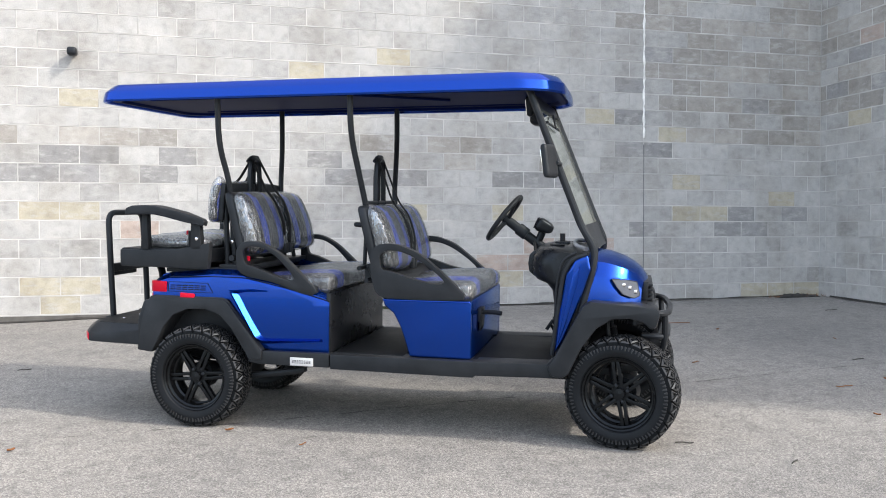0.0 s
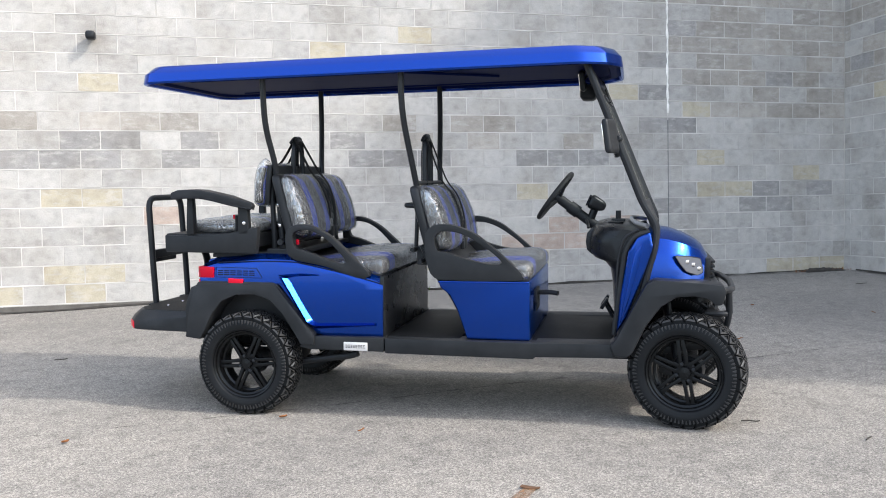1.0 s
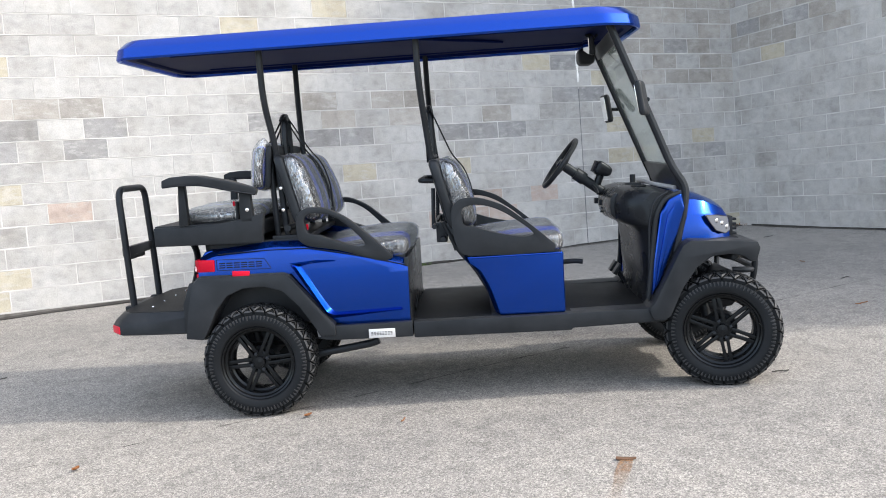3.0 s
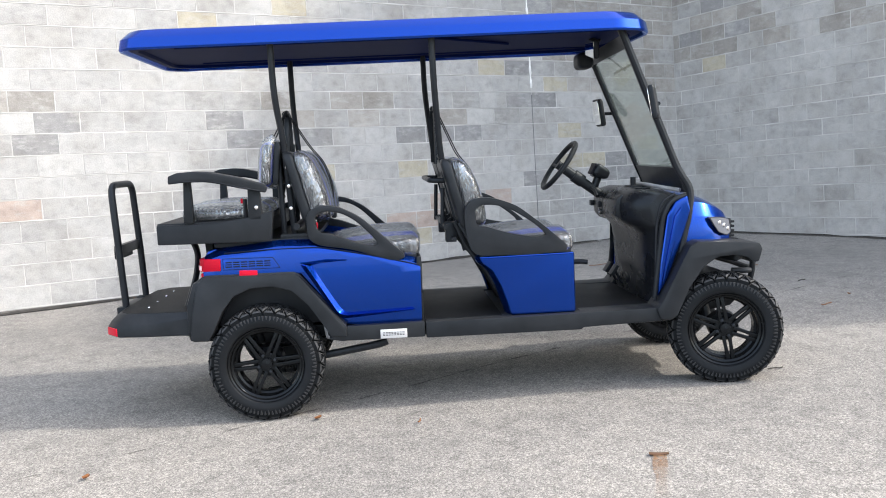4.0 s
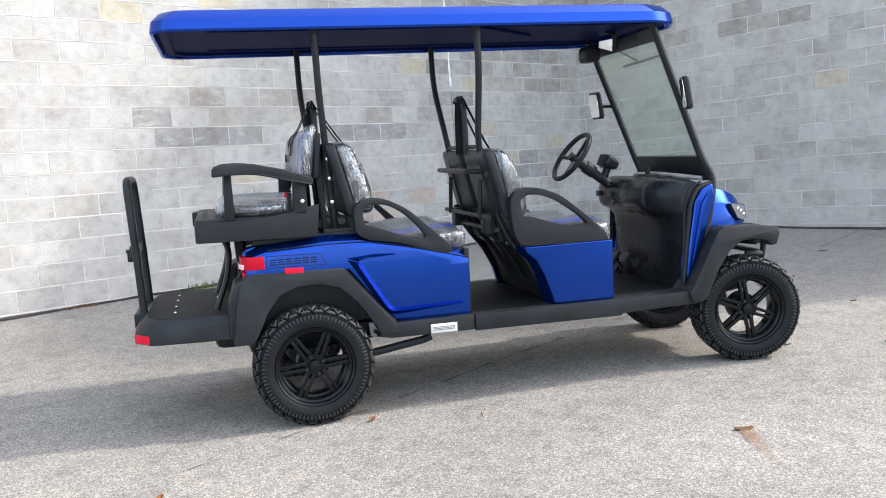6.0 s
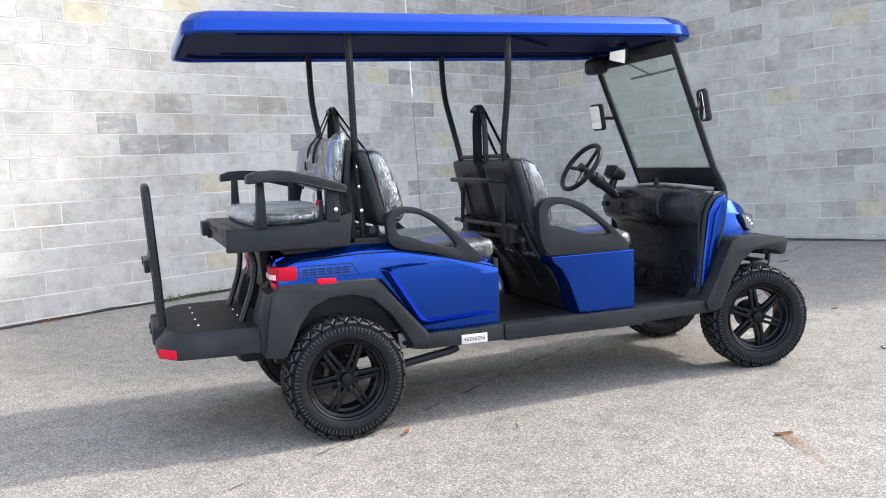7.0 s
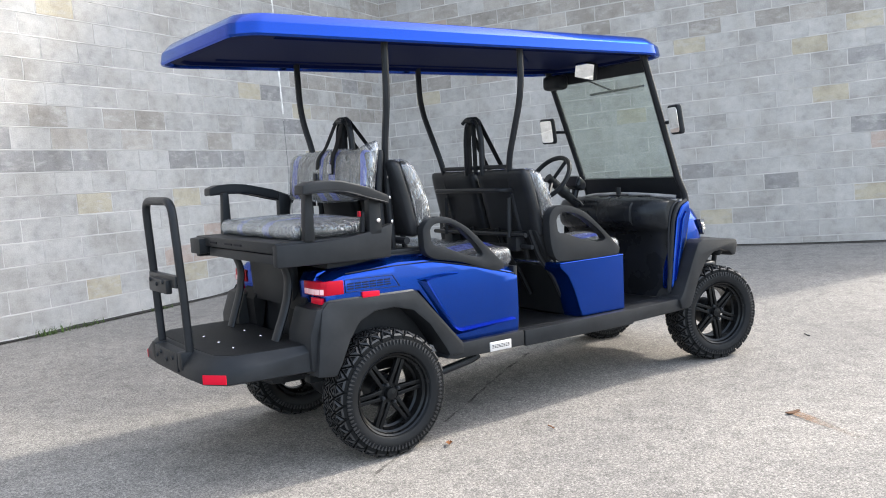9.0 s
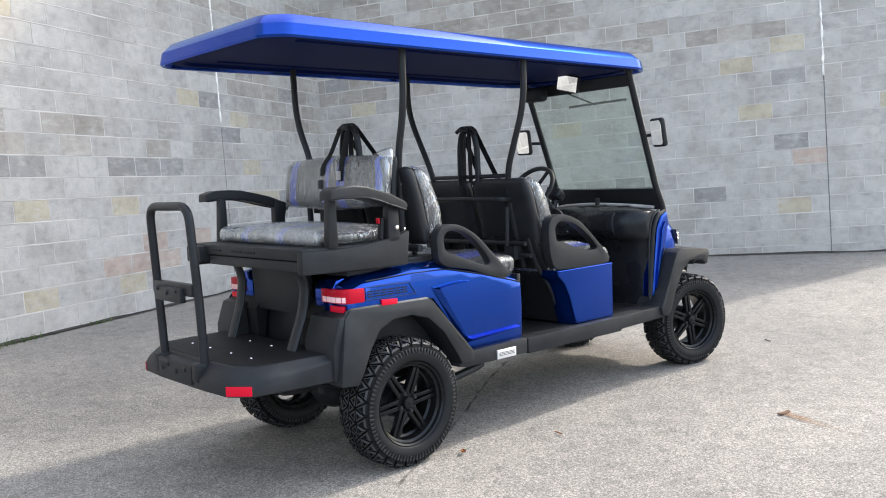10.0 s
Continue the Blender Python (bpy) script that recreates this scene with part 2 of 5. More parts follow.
gl.new(ramp(gn, gl, mn.outputs["Fac"], [(0.34, (0.405, 0.402, 0.390)), (0.50, (0.485, 0.481, 0.467)), (0.64, (0.58, 0.575, 0.558))]).outputs["Color"], gp.inputs["Base Color"])

# worn, pale asphalt with exposed stone
ASPHALT, gn, gl, gp = material("worn_asphalt", (0.2, 0.2, 0.2), 0.88, spec=0.3)
pos = gn.new("ShaderNodeNewGeometry")
stones = gn.new("ShaderNodeTexVoronoi")
stones.inputs["Scale"].default_value = 185.0
gl.new(pos.outputs["Position"], stones.inputs["Vector"])
grit = gn.new("ShaderNodeTexNoise")
grit.inputs["Scale"].default_value, grit.inputs["Detail"].default_value = 60.0, 8.0
gl.new(pos.outputs["Position"], grit.inputs["Vector"])
wide = gn.new("ShaderNodeTexNoise")
wide.inputs["Scale"].default_value, wide.inputs["Detail"].default_value = 0.55, 8.0
gl.new(pos.outputs["Position"], wide.inputs["Vector"])
bw = gn.new("ShaderNodeRGBToBW")
gl.new(stones.outputs["Color"], bw.inputs["Color"])
stone_c = ramp(gn, gl, bw.outputs["Val"], [(0.15, (0.135, 0.133, 0.128)), (0.5, (0.216, 0.212, 0.204)), (0.85, (0.352, 0.342, 0.325))]).outputs["Color"]
grit_c = ramp(gn, gl, grit.outputs["Fac"], [(0.32, (0.75, 0.75, 0.75)), (0.68, (1.16, 1.15, 1.14))]).outputs["Color"]
mottle = gn.new("ShaderNodeTexNoise")
mottle.inputs["Scale"].default_value, mottle.inputs["Detail"].default_value = 9.0, 7.0
gl.new(pos.outputs["Position"], mottle.inputs["Vector"])
mottle_c = ramp(gn, gl, mottle.outputs["Fac"], [(0.30, (0.80, 0.80, 0.80)), (0.46, (0.97, 0.97, 0.97)), (0.66, (1.08, 1.075, 1.06))]).outputs["Color"]
wide_c = ramp(gn, gl, wide.outputs["Fac"], [(0.30, (0.80, 0.80, 0.80)), (0.60, (1.05, 1.04, 1.02))]).outputs["Color"]
gl.new(mix_color(gn, gl, mix_color(gn, gl, mix_color(gn, gl, stone_c, grit_c, 1.0, "MULTIPLY"), mottle_c, 1.0, "MULTIPLY"), wide_c, 1.0, "MULTIPLY"), gp.inputs["Base Color"])
b1 = bump(gn, gl, gp, stones.outputs["Distance"], 0.25, 0.004)
b1.invert = True


# ---- mesh helpers ----
def part(name, bm, mat, parent=None, label="", smooth=35, m=None):
    """One mesh object, under a thing or a part where parent is given."""
    me = bpy.data.meshes.new(name)
    bmesh.ops.recalc_face_normals(bm, faces=bm.faces)
    bm.to_mesh(me)
    bm.free()
    for mm in mat if isinstance(mat, (list, tuple)) else [mat]:
        me.materials.append(mm)
    if smooth:
        me.shade_smooth()
        me.set_sharp_from_angle(angle=radians(smooth))
    ob = new(name, me)
    if m is not None:
        ob.matrix_basis = m
    if parent:
        ob.parent = parent
    if label:
        ob["label"] = label
    return ob


def bev(bm, w, seg=2, angle=25):
    if w:
        es = [e for e in bm.edges if len(e.link_faces) == 2 and e.calc_face_angle(0) > radians(angle)]
        bmesh.ops.bevel(bm, geom=es, offset=w, segments=seg, profile=0.6, affect="EDGES", clamp_overlap=True)
    return bm


def box(x0, x1, y0, y1, z0, z1, w=0.0, seg=2):
    bm = bmesh.new()
    bmesh.ops.create_cube(bm, size=1, matrix=Matrix.Translation(((x0 + x1) / 2, (y0 + y1) / 2, (z0 + z1) / 2)) @ Matrix.Diagonal((abs(x1 - x0), abs(y1 - y0), abs(z1 - z0), 1)))
    bmesh.ops.recalc_face_normals(bm, faces=bm.faces)
    return bev(bm, w, seg)


def prism(points, y0, y1, w=0.006, seg=2, axis="y"):
    """A side profile (x, z), drawn out across the cart from y0 to y1; axis z: a plan (x, y) drawn up."""
    bm = bmesh.new()
    put = (lambda a, b, c: (a, c, b)) if axis == "y" else (lambda a, b, c: (a, b, c))
    lo = [bm.verts.new(put(a, b, y0)) for a, b in points]
    hi = [bm.verts.new(put(a, b, y1)) for a, b in points]
    n = len(points)
    bm.faces.new(lo)
    bm.faces.new(hi)
    for i in range(n):
        bm.faces.new((lo[i], lo[(i + 1) % n], hi[(i + 1) % n], hi[i]))
    bmesh.ops.recalc_face_normals(bm, faces=bm.faces)
    return bev(bm, w, seg)


def loft(rings, cap=True):
    bm = bmesh.new()
    rows = [[bm.verts.new(p) for p in r] for r in rings]
    n = len(rows[0])
    for a, b in zip(rows, rows[1:]):
        for i in range(n):
            bm.faces.new((a[i], a[(i + 1) % n], b[(i + 1) % n], b[i]))
    if cap:
        bm.faces.new(rows[0][::-1])
        bm.faces.new(rows[-1])
    return bm


def fillet(pts, rad, n=5, closed=False):
    pts = [Vector(p) for p in pts]
    out = []
    m = len(pts)
    for i, p in enumerate(pts):
        if not closed and i in (0, m - 1):
            out.append(p)
            continue
        a, b = pts[i - 1] - p, pts[(i + 1) % m] - p
        d = min(rad, a.length * 0.48, b.length * 0.48)
        a, b = p + a.normalized() * d, p + b.normalized() * d
        for k in range(n + 1):
            s = k / n
            out.append(a * (1 - s) ** 2 + p * 2 * s * (1 - s) + b * s * s)
    return out


def tube(pts, r, rad=0.06, seg=10, closed=False, flat=1.0, up=None):
    """A pipe through the points with rounded bends; flat < 1 makes it a strap."""
    path = fillet(pts, rad, closed=closed) if len(pts) > 2 else [Vector(p) for p in pts]
    bm = bmesh.new()
    rings, ref = [], Vector(up) if up else None
    m = len(path)
    for i, p in enumerate(path):
        a = path[i - 1] if closed or i else p
        b = path[(i + 1) % m] if closed or i < m - 1 else p
        t = (b - a).normalized()
        if ref is None:
            ref = Vector((0, 1, 0)) if abs(t.y) < 0.8 else Vector((0, 0, 1))
        u = (ref - t * ref.dot(t)).normalized()
        if up is None:
            ref = u
        v = t.cross(u)
        rings.append([bm.verts.new(p + (u * math.cos(k * math.tau / seg) + v * flat * math.sin(k * math.tau / seg)) * r) for k in range(seg)])
    for i in range(m if closed else m - 1):
        a, b = rings[i], rings[(i + 1) % m]
        for k in range(seg):
            bm.faces.new((a[k], a[(k + 1) % seg], b[(k + 1) % seg], b[k]))
    if not closed:
        bm.faces.new(rings[0][::-1])
        bm.faces.new(rings[-1])
    return bm


def pillow(size, r, cuts=10, shape=None, grow=0.0, puff=0.0):
    """A padded box: rounded edges, bulging faces, then bent by shape(v)."""
    bm = bmesh.new()
    bmesh.ops.create_cube(bm, size=2)
    bmesh.ops.subdivide_edges(bm, edges=bm.edges[:], cuts=cuts, use_grid_fill=True)
    half = Vector(size) / 2
    for v in bm.verts:
        c = v.co.copy()
        p = Vector([c[i] * half[i] for i in range(3)])
        q = Vector([max(-half[i] + r, min(half[i] - r, p[i])) for i in range(3)])
        d = p - q
        if d.length > 1e-6:
            p = q + d.normalized() * min(r, d.length if sum(abs(x) > 1e-6 for x in d) < 2 else r)
        for i in range(3):
            if puff and abs(abs(c[i]) - 1) < 1e-4:
                j, k = [x for x in range(3) if x != i]
                p[i] += math.copysign(puff * (1 - c[j] ** 2) * (1 - c[k] ** 2), c[i])
        if grow:
            p += p.normalized() * grow
        v.co = shape(p) if shape else p
    return bm


def revolve(profile, n=40, center=(0, 0, 0), axis="y"):
    """Profile points (across, radius) turned round an axis that runs across the cart."""
    rings = []
    for k in range(n):
        a = k * math.tau / n
        rings.append([Vector((math.cos(a) * r, w, math.sin(a) * r)) + Vector(center) for w, r in profile])
    bm = bmesh.new()
    rows = [[bm.verts.new(p) for p in ring] for ring in rings]
    for i in range(n):
        a, b = rows[i], rows[(i + 1) % n]
        for k in range(len(profile) - 1):
            bm.faces.new((a[k], a[k + 1], b[k + 1], b[k]))
    return bm


def merge(*bms):
    out = bmesh.new()
    for b in bms:
        me = bpy.data.meshes.new("tmp")
        b.to_mesh(me)
        b.free()
        out.from_mesh(me)
        bpy.data.meshes.remove(me)
    return out


def thing(name, label, category, m=None, group=""):
    e = new(name)
    e.empty_display_size = 0.2
    if m is not None:
        e.matrix_basis = m
    return tagged(e, label, category, group)


# ---- ground ----
def ground_z(x, y):
    """The lot climbs gently to the two walls, a little unevenly along the foot of the back wall."""
    x, y = max(-5.0, min(x, 7.2)), max(-2.0, min(y, 10.0))
    z = -0.2084 + 0.03369 * x + 0.02512 * y + 0.00078 * x * x - 0.00284 * x * y + 0.00142 * y * y
    u = max(0.0, min(1.0, (y - 7.0) / 2.4))
    return z + u * u * (3 - 2 * u) * float(np.interp(x, (-3.0, -2.0, 0.0, 3.0, 7.0), (-0.018, 0.009, 0.029, 0.003, -0.026)))


def spread(lo, hi, fine_lo, fine_hi, step, far):
    a = list(np.arange(fine_lo, fine_hi + step / 2, step))
    d, left, right = step, [fine_lo], [fine_hi]
    while left[-1] > lo:
        d *= far
        left.append(max(lo, left[-1] - d))
    d = step
    while right[-1] < hi:
        d *= far
        right.append(min(hi, right[-1] + d))
    return left[:0:-1] + a + right[1:]


gx, gy = spread(-900, 900, -8, 9, 0.25, 1.35), spread(-900, 900, -4, 10, 0.25, 1.35)
bm = bmesh.new()
grid = [[bm.verts.new((x, y, ground_z(x, y) + 0.006 * noise.noise((x * 0.7, y * 0.7, 0)))) for y in gy] for x in gx]
for i in range(len(gx) - 1):
    for j in range(len(gy) - 1):
        bm.faces.new((grid[i][j], grid[i + 1][j], grid[i + 1][j + 1], grid[i][j + 1]))
tagged(part("ground", bm, ASPHALT), "pale worn asphalt lot with exposed stone", "ground", kind="structure")

# ---- walls of concrete block ----
WALL_Y, WALL_X, JOINT_X, JOINT_Y = 9.47, 6.953, 4.32, 2.445
BW, BH, TOP = 0.4064, 0.2032, 8.941
SIDE_END = 1.15
HEAD_GAP, BED_GAP = 0.008, 0.013
wall_n = tagged(part("wall_north", box(-14, WALL_X + 0.4, WALL_Y + 0.0018, WALL_Y + 0.25, -0.3, TOP), MORTAR, smooth=0), "tall wall of unpainted grey concrete block", "wall", kind="structure")
wall_e = tagged(part("wall_east", box(WALL_X + 0.0018, WALL_X + 0.25, SIDE_END, WALL_Y + 0.0018, -0.3, TOP), MORTAR, smooth=0), "tall side wall of unpainted grey concrete block", "wall", kind="structure")

FOUND = plastic("dark_foundation", (0.115, 0.110, 0.102), 0.9, 60.0, 0.6)
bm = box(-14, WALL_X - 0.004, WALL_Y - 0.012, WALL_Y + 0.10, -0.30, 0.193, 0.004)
tagged(part("trim_5", bm, FOUND, smooth=0), "dark concrete footing under the block wall", "trim", kind="structure")

# ---- the cart: x forward from the rear axle, y to its left, z up from the ground ----
CART = Matrix.Translation((-0.7792, 5.4198, -0.0227)) @ Matrix.Rotation(math.atan(0.043), 4, "X") @ Matrix.Rotation(radians(-27.4), 4, "Z")
cart = thing("golf_cart", "blue six-seat golf cart with black trim, seats still wrapped in plastic", "golf cart", CART)
WHEELBASE, TYRE_R, REAR_Z, FRONT_Z = 2.50, 0.304, 0.274, 0.326


def wheel(x, side, z, turn=0.0, phase=0.0):
    """Off-road tyre on a satin black alloy with six split spokes; side -1 is the cart's right."""
    place = Matrix.Translation((x, side * 0.488, z)) @ Matrix.Rotation(turn, 4, "Z")
    if side > 0:
        place = place @ Matrix.Rotation(math.pi, 4, "Z")
    # across runs from the inner face to the outer face at -0.105
    rim_p = [(0.085, 0.176), (0.085, 0.190), (0.072, 0.188), (0.058, 0.172), (-0.050, 0.172), (-0.070, 0.182), (-0.082, 0.197), (-0.089, 0.201), (-0.092, 0.197), (-0.086, 0.189), (-0.072, 0.185), (-0.066, 0.174), (-0.030, 0.168), (-0.022, 0.158), (0.050, 0.156), (0.076, 0.168), (0.085, 0.176)]
    w = part("wheel", revolve(rim_p, 56), RIM, cart, "satin black split-spoke alloy wheel", m=place)
    r = TYRE_R - 0.013
    half_p = [(0.082, 0.194), (0.098, 0.206), (0.106, 0.228), (0.105, 0.246), (0.099, 0.262), (0.088, r - 0.014), (0.072, r - 0.003), (0.05, r)]
    tyre_p = half_p + [(-w, q) for w, q in reversed(half_p)][:-1] + [(-0.084, 0.198)]
    tyre = revolve(tyre_p, 60)
    lugs = bmesh.new()
    # tread: four bands of hollow triangular lugs that interlock round the tyre
    count, band = 28, 0.050
    pitch = math.tau / count

    def lug(corners, lift):
        """A raised triangle with a sunken middle; corners as (angle, across)."""
        ca, cw = sum(c[0] for c in corners) / 3, sum(c[1] for c in corners) / 3
        def at(k, h):
            out = []
            for a, w in corners:
                a, w = ca + (a - ca) * k, cw + (w - cw) * k
                rr = r + h - 24.0 * max(0.0, abs(w) - 0.066) ** 2
                out.append(lugs.verts.new((math.cos(a) * rr, w, math.sin(a) * rr)))
            return out
        rows = [at(0.86, -0.006), at(0.78, lift), at(0.42, lift), at(0.36, lift - 0.009)]
        for step, (ra, rb) in enumerate(zip(rows, rows[1:])):
            for q in range(3):
                lugs.faces.new((ra[q], ra[(q + 1) % 3], rb[(q + 1) % 3], rb[q])).material_index = 0 if step == 1 else 1
        lugs.faces.new(rows[-1]).material_index = 1

    for row in range(4):
        w0 = -0.100 + row * band
        w1 = w0 + band
        if row % 2:
            w0, w1 = w1, w0
        for k in range(count):
            a = (k + 0.5 * (row // 2)) * pitch
            lug([(a, w0), (a + pitch, w0), (a + pitch / 2, w1)], 0.014)
            lug([(a + pitch / 2, w1), (a + 1.5 * pitch, w1), (a + pitch, w0)], 0.013)
    for e in (-1, 1):
        for k in range(84):
            a = k * math.tau / 84
            long = 0.017 if k % 2 else 0.012
            b = prism([(-0.0052, 0.006), (0.0052, 0.006), (0.0016, -long), (-0.0016, -long)], -0.0045, 0.0045, 0)
            rot = Matrix.Rotation(-a + math.pi / 2, 4, "Y") @ Matrix.Translation((0, e * 0.1040, 0.258)) @ Matrix.Rotation(e * 0.12, 4, "X")
            bmesh.ops.transform(b, matrix=rot, verts=b.verts)
            me = bpy.data.meshes.new("tmp")
            b.to_mesh(me)
            b.free()
            lugs.from_mesh(me)
            bpy.data.meshes.remove(me)
    tagged(part("tread", lugs, [TREAD, GROOVE], w, "chunky angled tread lugs", smooth=20), kind="stuff")
    # crown between the lugs takes the shade-dark GROOVE colour
    for f in tyre.faces:
        c = f.calc_center_median()
        f.material_index = 1 if math.hypot(c.x, c.z) > 0.268 else 0
    part("tyre", tyre, [RUBBER, GROOVE], w, "black off-road tyre with chunky tread")
    spoke_mesh = None
    for k in range(6):
        a = phase + k * math.tau / 6
        if spoke_mesh is None:
            legs = []
            for s in (-1, 1):
                legs.append(prism([(0.042, -0.010), (0.100, -0.0085), (0.176, -0.0105), (0.176, 0.0105), (0.100, 0.0085), (0.042, 0.010)], -0.014, 0.016, 0.003))
                bmesh.ops.transform(legs[-1], matrix=Matrix.Translation((0, -0.036, s * 0.0175)) @ Matrix.Rotation(s * 0.03, 4, "Y"), verts=legs[-1].verts)
            sp = part("spoke", merge(*legs), RIM, w)
            spoke_mesh = sp.data
        else:
            sp = new("spoke", spoke_mesh)
            sp.parent = w
        sp.matrix_basis = Matrix.Rotation(-a, 4, "Y")
    part("hub_cap", revolve([(-0.010, 0.060), (-0.036, 0.057), (-0.044, 0.048), (-0.044, 0.032), (-0.068, 0.028), (-0.072, 0.0)], 24), RIM, w)
    part("brake_drum", revolve([(0.02, 0.0), (0.01, 0.075), (0.0, 0.08), (0.07, 0.085), (0.08, 0.0)], 24), METAL, w, "black brake drum behind the spokes")
    for k in range(4):
        a = k * math.tau / 4 + 0.4
        nut = revolve([(-0.040, 0.009), (-0.062, 0.009), (-0.065, 0.0)], 6, (math.cos(a) * 0.046, 0, math.sin(a) * 0.046))
        part("lug_nut", nut, METAL, w)
    return w


for s in (-1, 1):
    wheel(0.0, s, REAR_Z, 0.0, radians(-55))
    wheel(WHEELBASE, s, FRONT_Z, radians(-13), radians(-20))

# underbody
part("chassis", merge(box(-0.30, 2.40, -0.30, -0.24, 0.33, 0.42, 0.008), box(-0.30, 2.40, 0.24, 0.30, 0.33, 0.42, 0.008),
                      box(-0.28, -0.22, -0.30, 0.30, 0.34, 0.41, 0.006), box(0.55, 0.61, -0.30, 0.30, 0.34, 0.41, 0.006),
                      box(1.5, 1.56, -0.30, 0.30, 0.34, 0.41, 0.006), box(2.0, 2.06, -0.30, 0.30, 0.34, 0.41, 0.006)), METAL, cart)
part("rear_axle", merge(tube([(0, -0.40, REAR_Z), (0, 0.40, REAR_Z)], 0.038, seg=14), pillow((0.26, 0.24, 0.24), 0.10, 6, lambda v: v + Vector((0.02, 0.06, REAR_Z)))), METAL, cart)
part("front_axle", merge(tube([(WHEELBASE, -0.42, FRONT_Z), (WHEELBASE, 0.42, FRONT_Z)], 0.028, seg=12), box(2.40, 2.58, -0.18, 0.18, 0.30, 0.42, 0.02)), METAL, cart)
for s in (-1, 1):
    part("leaf_spring", tube([(-0.36, s * 0.33, 0.40), (0.0, s * 0.33, 0.30), (0.42, s * 0.33, 0.38)], 0.026, 0.3, 8, flat=0.35, up=(0, 1, 0)), METAL, cart)
    part("trailing_arm", tube([(0.10, s * 0.40, 0.24), (0.60, s * 0.40, 0.315), (0.64, s * 0.40, 0.33)], 0.021, 0.02, 10), METAL, cart)
    part("shock_absorber", merge(tube([(2.46, s * 0.34, 0.36), (2.42, s * 0.30, 0.56)], 0.028, seg=12), tube([(2.42, s * 0.30, 0.55), (2.40, s * 0.28, 0.72)], 0.014, seg=10)), METAL, cart)
    part("rear_shock", merge(tube([(-0.06, s * 0.30, 0.34), (-0.10, s * 0.30, 0.52)], 0.024, seg=12), tube([(-0.10, s * 0.30, 0.50), (-0.13, s * 0.30, 0.66)], 0.013, seg=10)), METAL, cart)
for s in (-1, 1):
    hanger = part("spring_hanger", prism([(0.300, 0.445), (0.352, 0.440), (0.362, 0.400), (0.335, 0.362), (0.310, 0.372)], s * 0.425, s * 0.447, 0.004), STEEL, cart, "worn bare steel spring hanger")
    part("bolt", revolve([(s * 0.447, 0.013), (s * 0.455, 0.011), (s * 0.457, 0.0)], 8, (0.333, 0, 0.395)), METAL, hanger)
# added plate, not a seen part: keeps sun patches off the ground behind it
part("skid_plate", prism([(2.10, 0.395), (2.36, 0.372), (2.60, 0.412), (2.705, 0.515), (2.698, 0.56), (2.59, 0.452), (2.36, 0.412), (2.10, 0.445)], -0.34, 0.34, 0.006), METAL, cart, "unseen black plate added under the nose to stop sunlight")
part("exhaust_cover", pillow((0.24, 0.5, 0.14), 0.05, 5, lambda v: v + Vector((-0.36, 0, 0.40))), BLACK, cart)

# rear body tub: blue quarter panels, arches and the tail
HALF = 0.525
quarter_top = ((-0.30, 0.850), (-0.285, 0.862), (-0.20, 0.890), (0.10, 0.920), (0.30, 0.914), (0.55, 0.866), (0.80, 0.804), (0.836, 0.785))
BEVEL = 0.042
quarter = [(-0.30, 0.735), (-0.303, 0.775)] + [(x, z - BEVEL) for x, z in quarter_top[1:]] + [(0.832, 0.452), (0.50, 0.448), (0.43, 0.462), (0.205, 0.742)]
def crowned(points, y0, y1, w, seg):
    """A panel drawn across the cart whose outer face swells gently."""
    bm = prism(points, y0, y1, w, seg)
    for axis, cuts in ((Vector((0, 0, 1)), np.arange(0.48, 0.93, 0.03)), (Vector((1, 0, 0)), np.arange(-0.24, 0.80, 0.08))):
        for c in cuts:
            bmesh.ops.bisect_plane(bm, geom=bm.verts[:] + bm.edges[:] + bm.faces[:], plane_co=axis * c, plane_no=axis, dist=1e-5)
    for v in bm.verts:
        if abs(v.co.y) > abs(y1) - 0.04:
            v.co.y -= math.copysign(lean(v.co.z), v.co.y)
    return bm


def lean(z):
    """The flank draws in towards its shoulder and a little towards the sill."""
    return 0.022 * max(0.0, (z - 0.60) / 0.30) ** 1.7 + 0.006 * max(0.0, (0.58 - z) / 0.12) ** 2


def fillet2(pts):
    return [(q.x, q.z) for q in fillet([(x, 0, z) for x, z in pts], 0.03, 3)]


